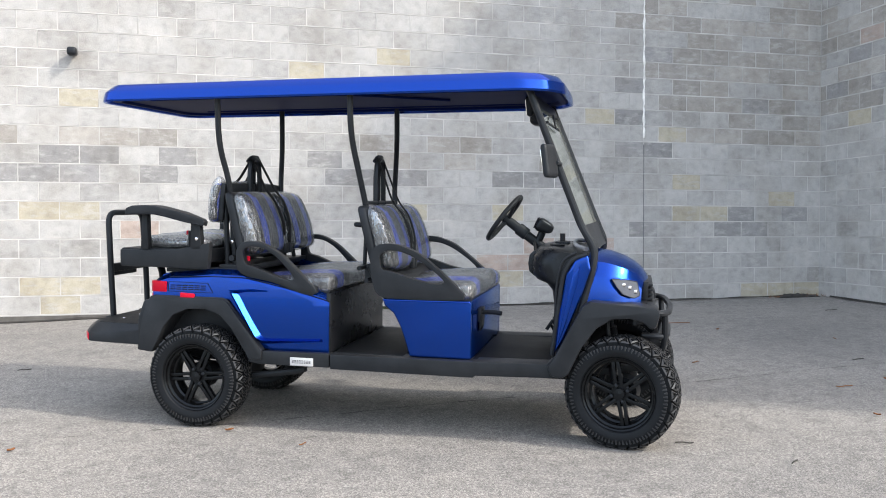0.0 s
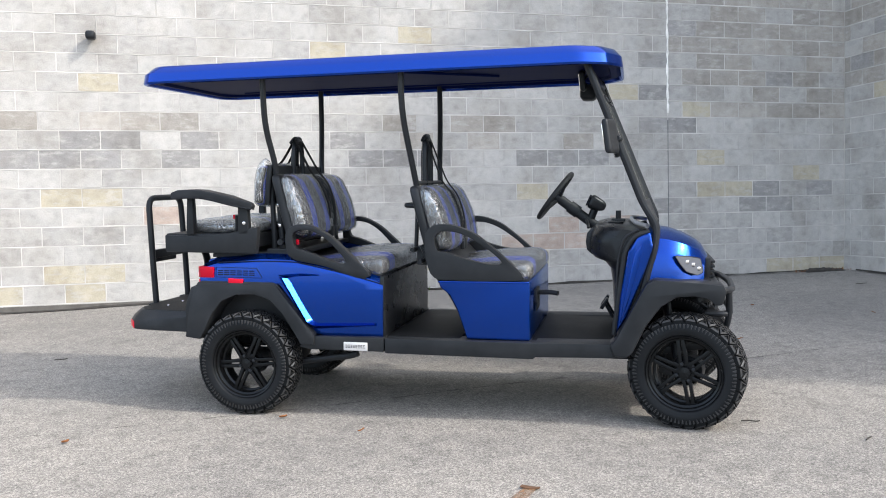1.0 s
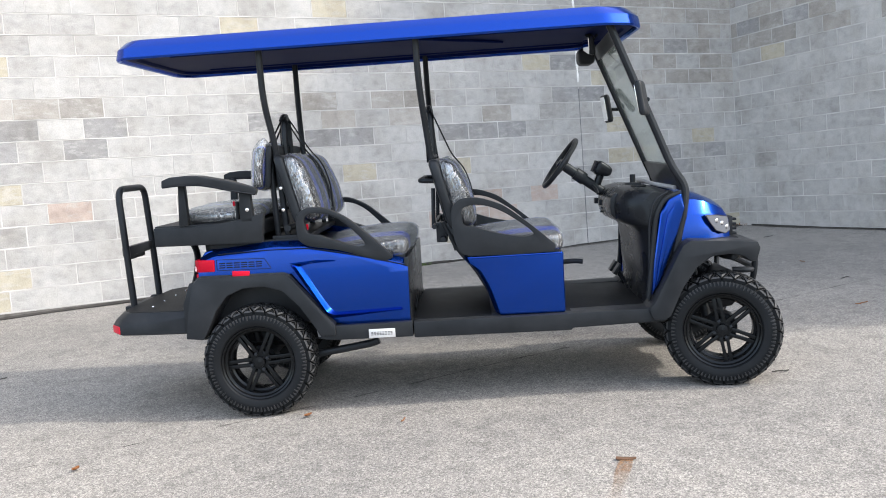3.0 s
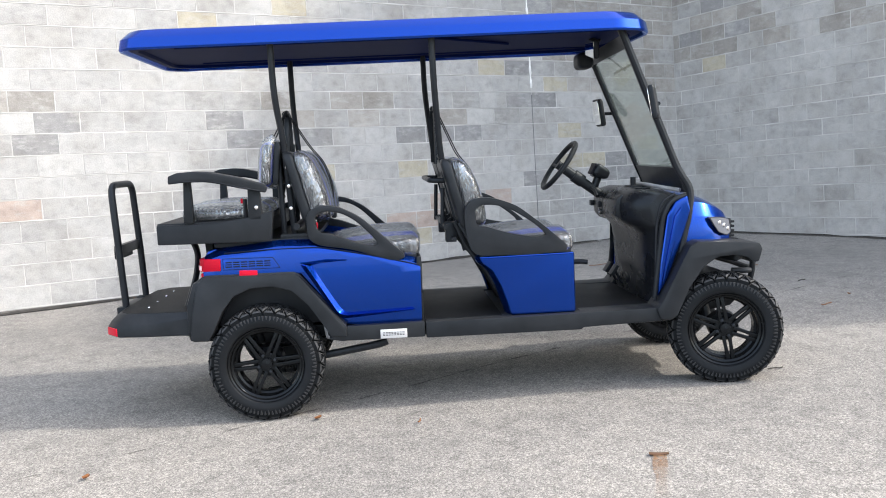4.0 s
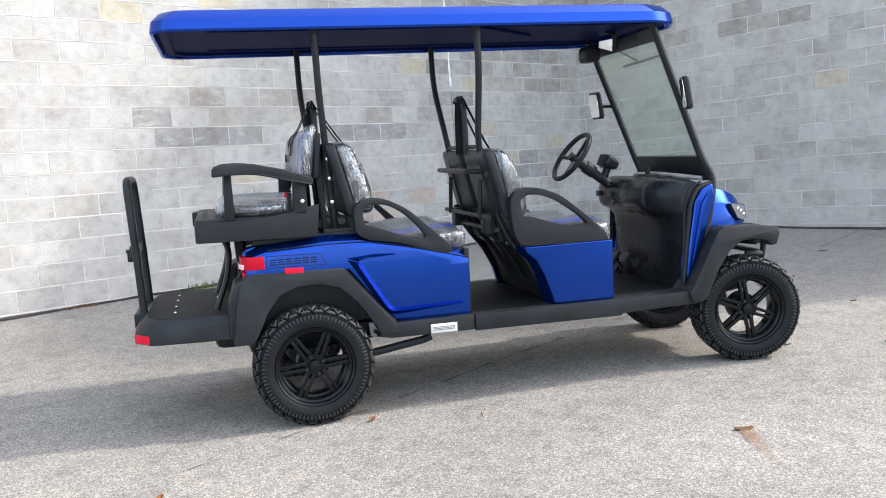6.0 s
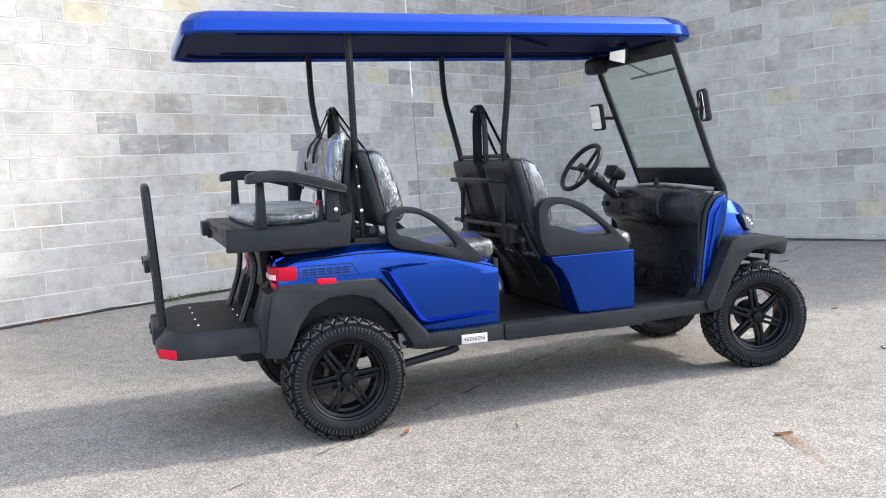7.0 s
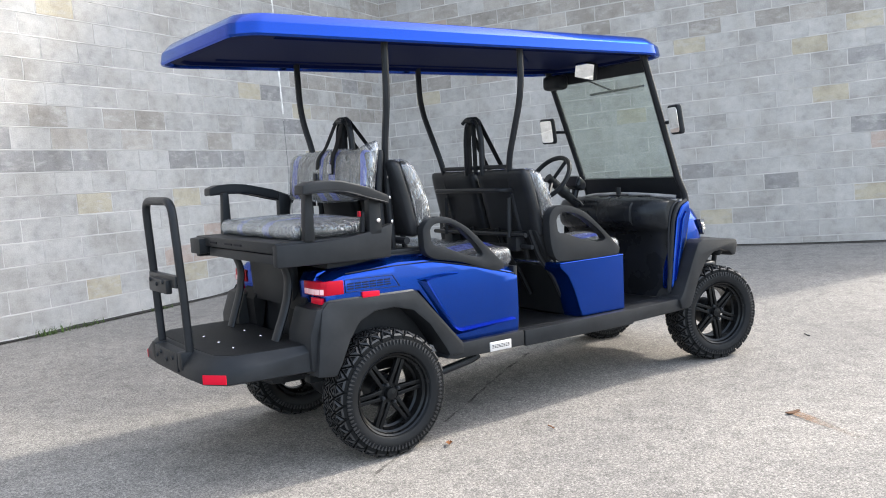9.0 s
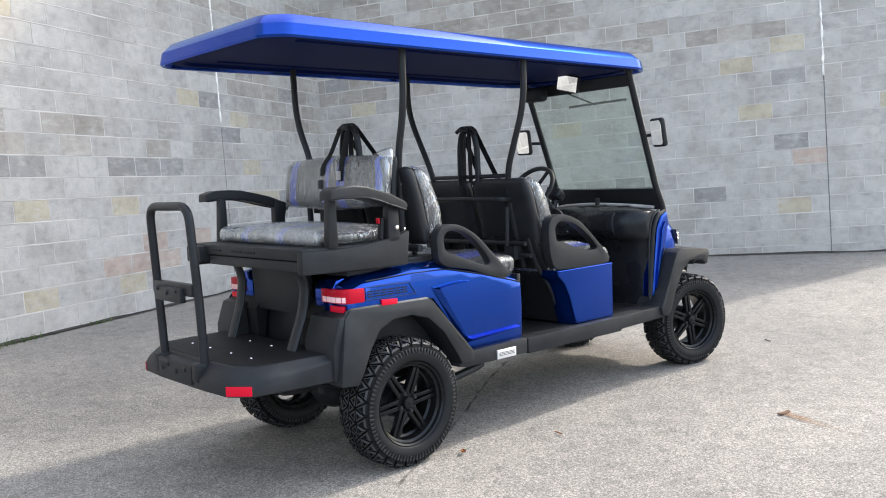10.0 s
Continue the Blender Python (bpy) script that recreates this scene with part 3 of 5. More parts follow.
for s in (-1, 1):
    p = part("quarter_panel", crowned(quarter, s * 0.38, s * HALF, 0.005, 2), BLUE, cart, "glossy metallic blue quarter panel")
    # sloping shoulder over the flank
    sections = []
    for x in np.linspace(-0.296, 0.834, 30):
        zt = float(np.interp(x, [q[0] for q in quarter_top], [q[1] for q in quarter_top]))
        edge = HALF - lean(zt - BEVEL) - 0.001
        sections.append([Vector((x, s * y, z)) for y, z in ((edge, zt - BEVEL - 0.001), (edge - 0.006, zt - BEVEL + 0.011), (edge - 0.042, zt - 0.005), (edge - 0.056, zt), (0.39, zt + 0.003), (0.39, zt - BEVEL))])
    part("shoulder", loft(sections), BLUE, p, smooth=25)
    # raised arrow-shaped blade with a bright lower lip
    ridge = bmesh.new()
    lines = [([(0.196, 0.790), (0.372, 0.506), (0.415, 0.486), (0.800, 0.518)], -0.004), ([(0.236, 0.782), (0.390, 0.528), (0.424, 0.511), (0.790, 0.5255)], 0.030), ([(0.268, 0.778), (0.412, 0.540), (0.440, 0.524), (0.786, 0.5345)], -0.004)]
    rows = [[ridge.verts.new((x, s * (HALF + d - lean(z)), z)) for x, z in fillet2(pts)] for pts, d in lines]
    for ra, rb in zip(rows, rows[1:]):
        for k in range(len(ra) - 1):
            ridge.faces.new((ra[k], ra[k + 1], rb[k + 1], rb[k]))
    part("blade", ridge, BLUE, p, "bright-edged blue styling blade", smooth=20)
    wing = bmesh.new()
    lines = [([(0.190, 0.800), (0.330, 0.812), (0.450, 0.806)], -0.003), ([(0.215, 0.792), (0.330, 0.800), (0.445, 0.800)], 0.010), ([(0.262, 0.775), (0.330, 0.790), (0.435, 0.796)], -0.003)]
    rows = [[wing.verts.new((x, s * (HALF + d - lean(z)), z)) for x, z in pts] for pts, d in lines]
    for ra, rb in zip(rows, rows[1:]):
        for k in range(len(ra) - 1):
            wing.faces.new((ra[k], ra[k + 1], rb[k + 1], rb[k]))
    part("blade_wing", wing, BLUE, p, smooth=20)
    on_flank = lambda x, z, off=0.001: (x, s * (HALF - lean(z) + off), z)
    part("shut_line", tube([on_flank(-0.19, 0.866), on_flank(0.05, 0.876), on_flank(0.30, 0.876), on_flank(0.45, 0.848), on_flank(0.60, 0.815), on_flank(0.72, 0.786), on_flank(0.83, 0.758)], 0.0028, 0.05, 6), INK, p)
    # name on the flank, as plain dark shapes
    part("name_frame", tube([on_flank(-0.198, 0.838, 0.002), on_flank(0.062, 0.834, 0.002), on_flank(0.098, 0.778, 0.002), on_flank(-0.198, 0.780, 0.002)], 0.0016, 0.004, 6, closed=True), INK, p)
    for k in range(6):
        x0 = -0.185 + k * 0.040
        for za, zb in ((0.791, 0.797), (0.803, 0.808), (0.814, 0.820)):
            face = [on_flank(x0, za, 0.0018), on_flank(x0 + 0.033, za, 0.0018), on_flank(x0 + 0.033, zb, 0.0018), on_flank(x0, zb, 0.0018)]
            part("name_mark", loft([[Vector(q) for q in face], [Vector(q) - Vector((0, s * 0.006, 0)) for q in face]]), INK, p)
    part("side_reflector", prism([(-0.115, 0.736), (-0.022, 0.733), (-0.022, 0.770), (-0.115, 0.774)], s * (HALF - 0.030), s * (HALF + 0.002), 0.003), RED, p, "red side reflector")
    # wheel arch flare
    outer = [(-0.385, 0.42), (-0.36, 0.60), (-0.335, 0.715), (-0.30, 0.748), (0.172, 0.746), (0.20, 0.725), (0.43, 0.455), (0.43, 0.40), (0.345, 0.40)]
    inner = [(0.325, 0.44), (0.235, 0.575), (0.15, 0.655), (0.05, 0.682), (-0.06, 0.678), (-0.15, 0.640), (-0.21, 0.565), (-0.26, 0.46), (-0.29, 0.41)]
    flare = prism(outer + inner, s * 0.36, s * 0.565, 0.010, 2)
    for v in flare.verts:
        if abs(v.co.y) > 0.50:
            v.co.y -= math.copysign(0.030 * max(0.0, min(1.0, (v.co.z - 0.55) / 0.19)), v.co.y)
    fl = part("arch_flare", flare, BLACK, cart, "black textured rear arch flare")
    # sloping lip along the top of the flare
    lip = [(-0.332, 0.712), (-0.312, 0.742), (-0.285, 0.7505), (0.165, 0.7485), (0.190, 0.738), (0.212, 0.714), (0.428, 0.460)]
    rows = []
    for (x, z), (nx, nz) in zip(lip, ((-0.9, 0.4), (-0.6, 0.8), (0.0, 1.0), (0.0, 1.0), (0.4, 0.9), (0.75, 0.65), (0.78, 0.62))):
        drop = 0.030 * max(0.0, min(1.0, (z - 0.55) / 0.19))
        rows.append([Vector((x + nx * h, s * y, z + nz * h)) for y, h in ((0.566 - drop, -0.016), (0.562 - drop, -0.009), (0.520, 0.005), (0.515, -0.016))])
    part("flare_lip", loft(rows), BLACK, fl, smooth=30)
    part("wheel_well", prism([(-0.33, 0.42), (-0.28, 0.70), (0.20, 0.72), (0.40, 0.45), (0.42, 0.60), (0.30, 0.86), (-0.25, 0.86), (-0.35, 0.7)], s * 0.20, s * 0.36, 0), MAT, cart)
    # tail lamp round the corner
    lamp_plan = [(-0.324, 0.345), (-0.327, 0.44), (-0.326, 0.472), (-0.318, 0.503), (-0.296, 0.522), (-0.210, 0.525), (-0.210, 0.49), (-0.27, 0.46), (-0.27, 0.345)]
    lamp = part("tail_lamp", prism([(x, s * y) for x, y in lamp_plan], 0.775, 0.839, 0.005, axis="z"), LAMP_RED, cart, "red wrap-round tail lamp with a clear strip")
    strip_plan = [(-0.328, 0.365), (-0.329, 0.402), (-0.330, 0.438), (-0.3285, 0.466), (-0.320, 0.499), (-0.308, 0.515)]
    for (xa, ya), (xb, yb) in zip(strip_plan, strip_plan[1:]):
        d = Vector((xb - xa, yb - ya, 0))
        n = Vector((-d.y, d.x, 0)).normalized() * 0.004
        e = d * 0.08
        quad = [(xa + e.x, ya + e.y), (xb - e.x, yb - e.y), (xb - e.x + n.x, yb - e.y + n.y), (xa + e.x + n.x, ya + e.y + n.y)]
        part("lamp_segment", prism([(x, s * y) for x, y in quad], 0.782, 0.806, 0.0, axis="z"), LED, lamp)
    part("rear_reflector", box(-0.318, -0.300, s * 0.40, s * 0.50, 0.735, 0.764, 0.003), RED, cart, "red rear reflector")
    part("tail_panel", prism([(-0.315, 0.735), (-0.318, 0.83), (-0.29, 0.875), (-0.24, 0.885), (-0.20, 0.70)], s * 0.28, s * 0.42, 0.012), BLUE, cart, "glossy metallic blue tail panel")
part("rear_body", merge(prism([(-0.27, 0.46), (-0.27, 0.86), (-0.10, 0.88), (0.30, 0.88), (0.78, 0.79), (0.815, 0.45)], -0.41, 0.41, 0.01)), METAL, cart, "black inner body under the rear seat")
part("rear_deck", prism([(-0.25, 0.89), (0.28, 0.905), (0.28, 0.93), (-0.25, 0.915)], -0.45, 0.45, 0.006), BLACK, cart)
for s in (-1, 1):
    part("bumper_corner", prism([(-0.40, 0.44), (-0.40, 0.60), (-0.36, 0.72), (-0.28, 0.74), (-0.26, 0.44)], s * 0.30, s * 0.535, 0.02), BLACK, cart)
part("tail_plate", prism([(-0.33, 0.70), (-0.345, 0.93), (-0.30, 0.935), (-0.29, 0.70)], -0.24, 0.24, 0.01), BLACK, cart, "dark grey tail cover panel")
part("seat_box_front", box(0.815, 0.842, -0.515, 0.515, 0.452, 0.800, 0.008), DASH, cart, "black front panel of the rear seat box")

# sills, floor, badge
for s in (-1, 1):
    p = part("sill", prism([(0.33, 0.385), (0.40, 0.452), (0.845, 0.456), (0.845, 0.372), (0.40, 0.372)], s * 0.40, s * 0.55, 0.01), BLACK, cart)
    part("long_sill", prism([(0.85, 0.366), (0.85, 0.452), (1.70, 0.456), (2.10, 0.462), (2.14, 0.50), (2.20, 0.41), (2.17, 0.388), (1.70, 0.376), (1.69, 0.364)], s * 0.40, s * 0.552, 0.01), BLACK, cart)
    bd = part("badge", box(0.606, 0.748, s * 0.546, s * 0.556, 0.376, 0.424, 0.003), BADGE, p, "small silver maker's badge")
    for k in range(8):
        x0 = 0.619 + k * 0.0147
        part("badge_mark", merge(*[box(x0, x0 + 0.0115, s * 0.555, s * 0.557, z, z + 0.003) for z in (0.392, 0.399, 0.406)]), INK, bd)
part("floor_pan", box(0.82, 2.16, -0.50, 0.50, 0.41, 0.446, 0.006), METAL, cart)
for x0, x1 in ((0.85, 1.27), (1.67, 2.12)):
    part("floor_mat", box(x0, x1, -0.485, 0.485, 0.444, 0.456, 0.004), MAT, cart, "plain black rubber floor mat")

# front seat pod
pod = [(1.155, 0.778), (1.668, 0.782), (1.668, 0.456), (1.315, 0.456), (1.290, 0.54), (1.262, 0.62), (1.22, 0.70), (1.165, 0.745)]
for s in (-1, 1):
    part("seat_pod", prism(pod, s * 0.470, s * 0.512, 0.012, 3), BLUE, cart, "glossy metallic blue side panel of the front seat pod")
edge_line = fillet([(1.158, 0, 0.776), (1.165, 0, 0.745), (1.22, 0, 0.70), (1.262, 0, 0.62), (1.290, 0, 0.54), (1.317, 0, 0.458)], 0.05, 4)
for s in (-1, 1):
    rows = []
    for y, back in ((0.500, 0.004), (0.470, -0.008), (0.440, -0.018), (0.405, -0.024), (0.390, -0.022), (0.390, -0.010), (0.440, -0.002), (0.490, 0.020)):
        rows.append([Vector((q.x + back, s * y, q.z)) for q in edge_line])
    part("pod_return", loft([list(col) for col in zip(*rows)]), BLUE, cart, "rounded blue rear edge of the seat pod", smooth=40)
part("pod_front", box(1.640, 1.668, -0.472, 0.472, 0.456, 0.780, 0.006), BLUE, cart, "glossy metallic blue front of the seat pod")
part("pod_body", prism([(1.045, 0.965), (1.12, 0.82), (1.215, 0.71), (1.285, 0.57), (1.320, 0.452), (1.645, 0.452), (1.645, 0.80), (1.25, 0.81), (1.10, 0.97)], -0.440, 0.440, 0.012), BLACK, cart, "black inner body under the front seat")
for y in (-0.40, -0.12, 0.12, 0.40):
    part("pod_strut", tube([(1.035, y, 0.97), (1.10, y, 0.82), (1.20, y, 0.70), (1.275, y, 0.56)], 0.014, 0.05, 8), METAL, cart)
part("pod_rim", tube([(1.158, -0.513, 0.775), (1.66, -0.513, 0.779), (1.66, 0.513, 0.779), (1.158, 0.513, 0.775)], 0.006, 0.01, 8, closed=True), BLUE, cart)
sw = part("selector_switch", box(1.667, 1.685, -0.30, -0.16, 0.64, 0.72, 0.006), BLACK, cart, "black direction selector on the seat pod")
part("selector_lever", tube([(1.68, -0.23, 0.69), (1.76, -0.25, 0.695), (1.80, -0.26, 0.69)], 0.014, 0.03, 10), BLACK, sw)
part("selector_cover", prism([(1.676, 0.58), (1.690, 0.61), (1.690, 0.68), (1.672, 0.68)], -0.29, -0.20, 0.006), BLACK, sw)

# seats
STRIPES = ((0.070, 0.136),)


def stripe(bm, cy, axis_ok):
    for f in bm.faces:
        c = f.calc_center_median()
        if axis_ok(f, c) and any(a <= abs(c.y - cy) <= b for a, b in STRIPES):
            f.material_index = 1


def crumple(bm, seed, amount=0.006):
    for v in bm.verts:
        c = v.co
        n1 = noise.noise(Vector((c.x * 5, c.y * 11, c.z * 4)) + Vector((seed, 0, 0)))
        n2 = 1 - abs(noise.noise(Vector((c.x * 7, c.y * 24, c.z * 6)) + Vector((0, seed, 0)))) * 2
        v.co += v.normal * (amount * n1 + amount * 0.7 * n2)


def padded(name, size, r, shape, cy, seed, label, cuts=22, puff=0.012, film=None, peak=None):
    bm = pillow(size, r, cuts, shape, puff=puff)
    bm.normal_update()
    stripe(bm, cy, lambda f, c: True)
    ob = part(name, bm, [VINYL, VINYL_BLUE], cart, label, smooth=60)
    wrap = pillow(size, r, cuts, shape, grow=0.008, puff=puff)
    bmesh.ops.recalc_face_normals(wrap, faces=wrap.faces)
    wrap.normal_update()
    crumple(wrap, seed)
    if peak:
        at, lift, reach = peak
        for v in wrap.verts:
            v.co += Vector(lift) * max(0.0, 1 - (v.co - Vector(at)).length / reach) ** 2
    for f in wrap.faces:
        f.material_index = 1 if abs(f.normal.y) > 0.72 else 0
    part("plastic_wrap", wrap, [film or FILM, FILM_BUNCHED], ob, "loose clear plastic wrap", smooth=80)
    return ob


def back_shape(x0, z0, cy):
    """Backrest: leans back, rounded shoulders, belly forward and low."""
    def f(v):
        w = 1.0 - 1.6 * max(0.0, v.z) ** 2
        belly = 0.034 * max(0.0, 1 - ((v.z + 0.035) / 0.215) ** 2) * max(0.0, min(1.0, (v.x + 0.03) / 0.05))
        return Vector((x0 + v.x - 0.26 * v.z + belly, cy + v.y * w, z0 + v.z))
    return f


def shell_shape(x0, z0, cy):
    """The same lean with a flat face."""
    return lambda v: Vector((x0 + v.x - 0.26 * v.z, cy + v.y * (1.0 - 1.6 * max(0.0, v.z) ** 2), z0 + v.z))


def bench_shape(x0, z0, drop):
    def f(v):
        front = max(0.0, v.x / 0.25)
        dish = 0.012 * math.cos(v.y * math.tau / 0.47)
        tilt = 0.028 * (v.x / 0.26 - 1.0)
        return Vector((x0 + v.x, v.y, z0 + v.z + tilt - drop * front ** 2 - (dish if v.z > 0 else 0)))
    return f


for row, (bx, bz, cx, cz) in enumerate([(0.264, 1.195, 0.582, 0.885), (1.104, 1.122, 1.42, 0.868)]):
    for cy in (-0.235, 0.235):
        padded("backrest", (0.080, 0.42, 0.355), 0.038, back_shape(bx + 0.002, bz, cy), cy, 3.1 * row + cy, "black backrest with blue stripes in clear plastic wrap", 22, 0.008, FILM_TIGHT)
        # hard black shell on the back of the rest
        sh = shell_shape(bx, bz - 0.005, cy)
        part("back_shell", pillow((0.064, 0.438, 0.385), 0.028, 12, lambda v, g=sh: g(v + Vector((-0.058, 0, 0)))), METAL, cart, "black plastic seat back shell", smooth=50)
    bm_label = "long black seat cushion with blue stripes in clear plastic wrap"
    size = (0.51, 0.96, 0.105)
    shape = bench_shape(cx - 0.004, cz - 0.012, 0.016)
    bm = pillow(size, 0.036, 28, shape, puff=0.008)
    for f in bm.faces:
        c = f.calc_center_median()
        if 0.295 <= abs(c.y) <= 0.39:
            f.material_index = 1
    seat = part("seat_cushion", bm, [VINYL, VINYL_BLUE], cart, bm_label, smooth=60)
    wrap = pillow(size, 0.036, 28, shape, grow=0.008, puff=0.008)
    bmesh.ops.recalc_face_normals(wrap, faces=wrap.faces)
    wrap.normal_update()
    crumple(wrap, 7.7 + row)
    for f in wrap.faces:
        c = f.calc_center_median()
        f.material_index = 1 if c.x > cx + 0.20 and abs(c.y) > 0.445 or c.x > cx + 0.235 and abs(c.y) > 0.40 else 0
    part("plastic_wrap", wrap, [FILM, FILM_BUNCHED], seat, "loose clear plastic wrap", smooth=80)
    part("seat_base", box(cx - 0.26, cx + 0.24, -0.475, 0.475, cz - 0.11, cz - 0.055, 0.012), BLACK, cart)

# rear-facing seat
rb = padded("rear_backrest", (0.078, 0.85, 0.235), 0.036, lambda v: Vector((0.042 + v.x + 0.10 * v.z, 0.025 + v.y * (1 - 0.06 * max(0, v.z / 0.12) ** 2), 1.318 + v.z)), 0.0, 11.0, "wide black rear-facing backrest with blue stripes in clear plastic", 24, 0.012, FILM_LOOSE, ((0.07, -0.40, 1.44), (0.03, -0.02, 0.075), 0.13))
for f in rb.data.polygons:
    f.material_index = 1 if abs(f.normal.y) < 0.5 and (0.042 <= abs(f.center.y + 0.03) <= 0.10 or 0.335 <= abs(f.center.y + 0.02) <= 0.395) else 0
rc = padded("rear_cushion", (0.41, 0.88, 0.078), 0.034, lambda v: Vector((-0.200 + v.x, v.y, 1.070 + v.z)), 0.0, 13.0, "black rear-facing seat cushion in clear plastic wrap", 24, 0.014, FILM_MILKY)
for f in rc.data.polygons:
    f.material_index = 1 if 0.14 <= abs(f.center.y) <= 0.19 else 0
part("rear_back_shell", pillow((0.04, 0.80, 0.235), 0.018, 8, lambda v: Vector((0.096 + v.x + 0.10 * v.z, v.y, 1.320 + v.z))), BLACK, cart, "black board behind the rear-facing backrest")
tray = part("seat_tray", box(-0.50, 0.05, -0.50, 0.50, 0.955, 1.035, 0.01), BLACK, cart)
for s in (-1, 1):
    part("tray_skirt", prism([(-0.526, 0.924), (-0.526, 1.028), (-0.36, 1.024), (-0.20, 1.030), (-0.08, 1.046), (0.02, 1.066), (0.078, 1.082), (0.060, 0.918)], s * 0.468, s * 0.515, 0.010), BLACK, tray, "moulded black skirt")
part("tray_beam", merge(box(-0.525, -0.46, -0.50, 0.50, 0.985, 1.035, 0.008), box(-0.515, -0.46, -0.46, 0.34, 0.935, 0.980, 0.006)), BLACK, tray)
for y in (-0.12, 0.0, 0.20):
    part("beam_slot", box(-0.528, -0.520, y, y + 0.09, 1.004, 1.013), INK, tray)
part("tray_bracket", prism([(-0.56, 0.945), (-0.56, 1.025), (-0.47, 1.03), (-0.47, 0.95)], 0.36, 0.50, 0.008), BLACK, tray)
arm_top = [(-0.428, 1.242), (-0.425, 1.280), (-0.38, 1.296), (-0.30, 1.300), (-0.233, 1.295), (-0.08, 1.260), (0.045, 1.217), (0.055, 1.200), (0.048, 1.180), (-0.083, 1.212), (-0.236, 1.250), (-0.347, 1.252)]
for s in (-1, 1):
    rest = prism(arm_top, s * 0.455, s * 0.580, 0.008, 3)
    for v in rest.verts:
        u = max(0.0, min(1.0, (v.co.x + 0.43) / 0.48))
        base, mid = 0.5175, 0.562 - 0.050 * u
        half = 0.024 + 0.036 * math.sin(math.pi * min(1.0, u * 0.9 + 0.12)) ** 0.7
        v.co.y = math.copysign(mid + (abs(v.co.y) - base) * half / 0.0625, v.co.y)
    arm = part("armrest", rest, BLACK, cart, "curved black plastic armrest of the rear seat")
    for side in (-1, 1):
        lip = []
        for x, z in ((-0.424, 1.246), (-0.347, 1.252), (-0.236, 1.250), (-0.160, 1.234), (-0.083, 1.212), (-0.020, 1.197), (0.046, 1.182)):
            u = (x + 0.43) / 0.48
            half = 0.024 + 0.036 * math.sin(math.pi * min(1.0, u * 0.9 + 0.12)) ** 0.7
            lip.append((x, s * (0.562 - 0.050 * u + side * (half - 0.006)), z - 0.001))
        part("armrest_rim", tube(lip, 0.0055, 0.03, 8), DASH, arm)
    part("armrest_post", prism([(-0.385, 1.03), (-0.332, 1.03), (-0.338, 1.255), (-0.372, 1.255)], s * 0.470, s * 0.515, 0.008), BLACK, arm)
    part("armrest_post", prism([(-0.052, 1.03), (0.022, 1.03), (0.012, 1.225), (-0.046, 1.24)], s * 0.470, s * 0.515, 0.008), BLACK, arm)
    part("bolt", revolve([(s * 0.515, 0.012), (s * 0.524, 0.010), (s * 0.527, 0.0)], 10, (-0.005, 0, 1.10)), CHROME, arm)
for s in (-1, 1):
    part("tray_leg", tube([(-0.41, s * 0.285, 0.95), (-0.37, s * 0.285, 0.86), (-0.385, s * 0.285, 0.74), (-0.452, s * 0.275, 0.560)], 0.036, 0.1, 12, flat=0.42, up=(0, 1, 0)), METAL, cart)

# hip guards beside each row of seats
def ring_plate(outer, inner, y0, y1, n=44, w=0.009):
    def resample(poly):
        pts = fillet([(x, 0, z) for x, z in poly], 0.05, 5, closed=True)
        c = sum(pts, Vector()) / len(pts)
        seg, out = [(pts[i] - pts[i - 1]).length for i in range(len(pts))], []
        total = sum(seg)
        start = max(range(len(pts)), key=lambda i: pts[i].z - pts[i].x)
        i, left = start, 0.0
        for k in range(n):
            need = total * k / n
            acc, j = 0.0, start
            while acc + seg[(j + 1) % len(pts)] < need:
                acc += seg[(j + 1) % len(pts)]
                j += 1
            a, b = pts[j % len(pts)], pts[(j + 1) % len(pts)]
            out.append(a.lerp(b, (need - acc) / max(1e-6, (b - a).length)))
        return out
    o, i = resample(outer), resample(inner)
    loop = lambda pts, y: [Vector((p.x, y, p.z)) for p in pts]
    rings = [loop(o, y0), loop(o, y1), loop(i, y1), loop(i, y0), loop(o, y0)]
    bm = bmesh.new()
    rows = [[bm.verts.new(p) for p in r] for r in rings[:4]]
    rows.append(rows[0])
    for a, b in zip(rows, rows[1:]):
        for k in range(n):
            bm.faces.new((a[k], a[(k + 1) % n], b[(k + 1) % n], b[k]))
    bmesh.ops.recalc_face_normals(bm, faces=bm.faces)
    return bev(bm, w, 2, 40)


guard_o = [(0.250, 0.92), (0.245, 1.05), (0.300, 1.095), (0.40, 1.092), (0.52, 1.032), (0.66, 0.905), (0.775, 0.800), (0.70, 0.780), (0.48, 0.855), (0.30, 0.885)]
guard_i = [(0.300, 0.955), (0.290, 1.040), (0.330, 1.062), (0.42, 1.055), (0.50, 1.010), (0.585, 0.925), (0.625, 0.868), (0.56, 0.872), (0.46, 0.905), (0.36, 0.945)]
guard_fo = [(1.120, 0.79), (1.085, 0.90), (1.080, 1.05), (1.13, 1.098), (1.23, 1.098), (1.36, 1.052), (1.50, 0.940), (1.635, 0.822), (1.625, 0.790), (1.40, 0.782)]
guard_fi = [(1.145, 0.945), (1.132, 1.030), (1.170, 1.060), (1.26, 1.056), (1.35, 1.020), (1.46, 0.945), (1.53, 0.880), (1.46, 0.872), (1.32, 0.900), (1.19, 0.945)]
for s in (-1, 1):
    for o, i in ((guard_o, guard_i), (guard_fo, guard_fi)):
        part("hip_guard", ring_plate(o, i, s * 0.465, s * 0.518), BLACK, cart, "black moulded hip guard beside the seat", smooth=50)
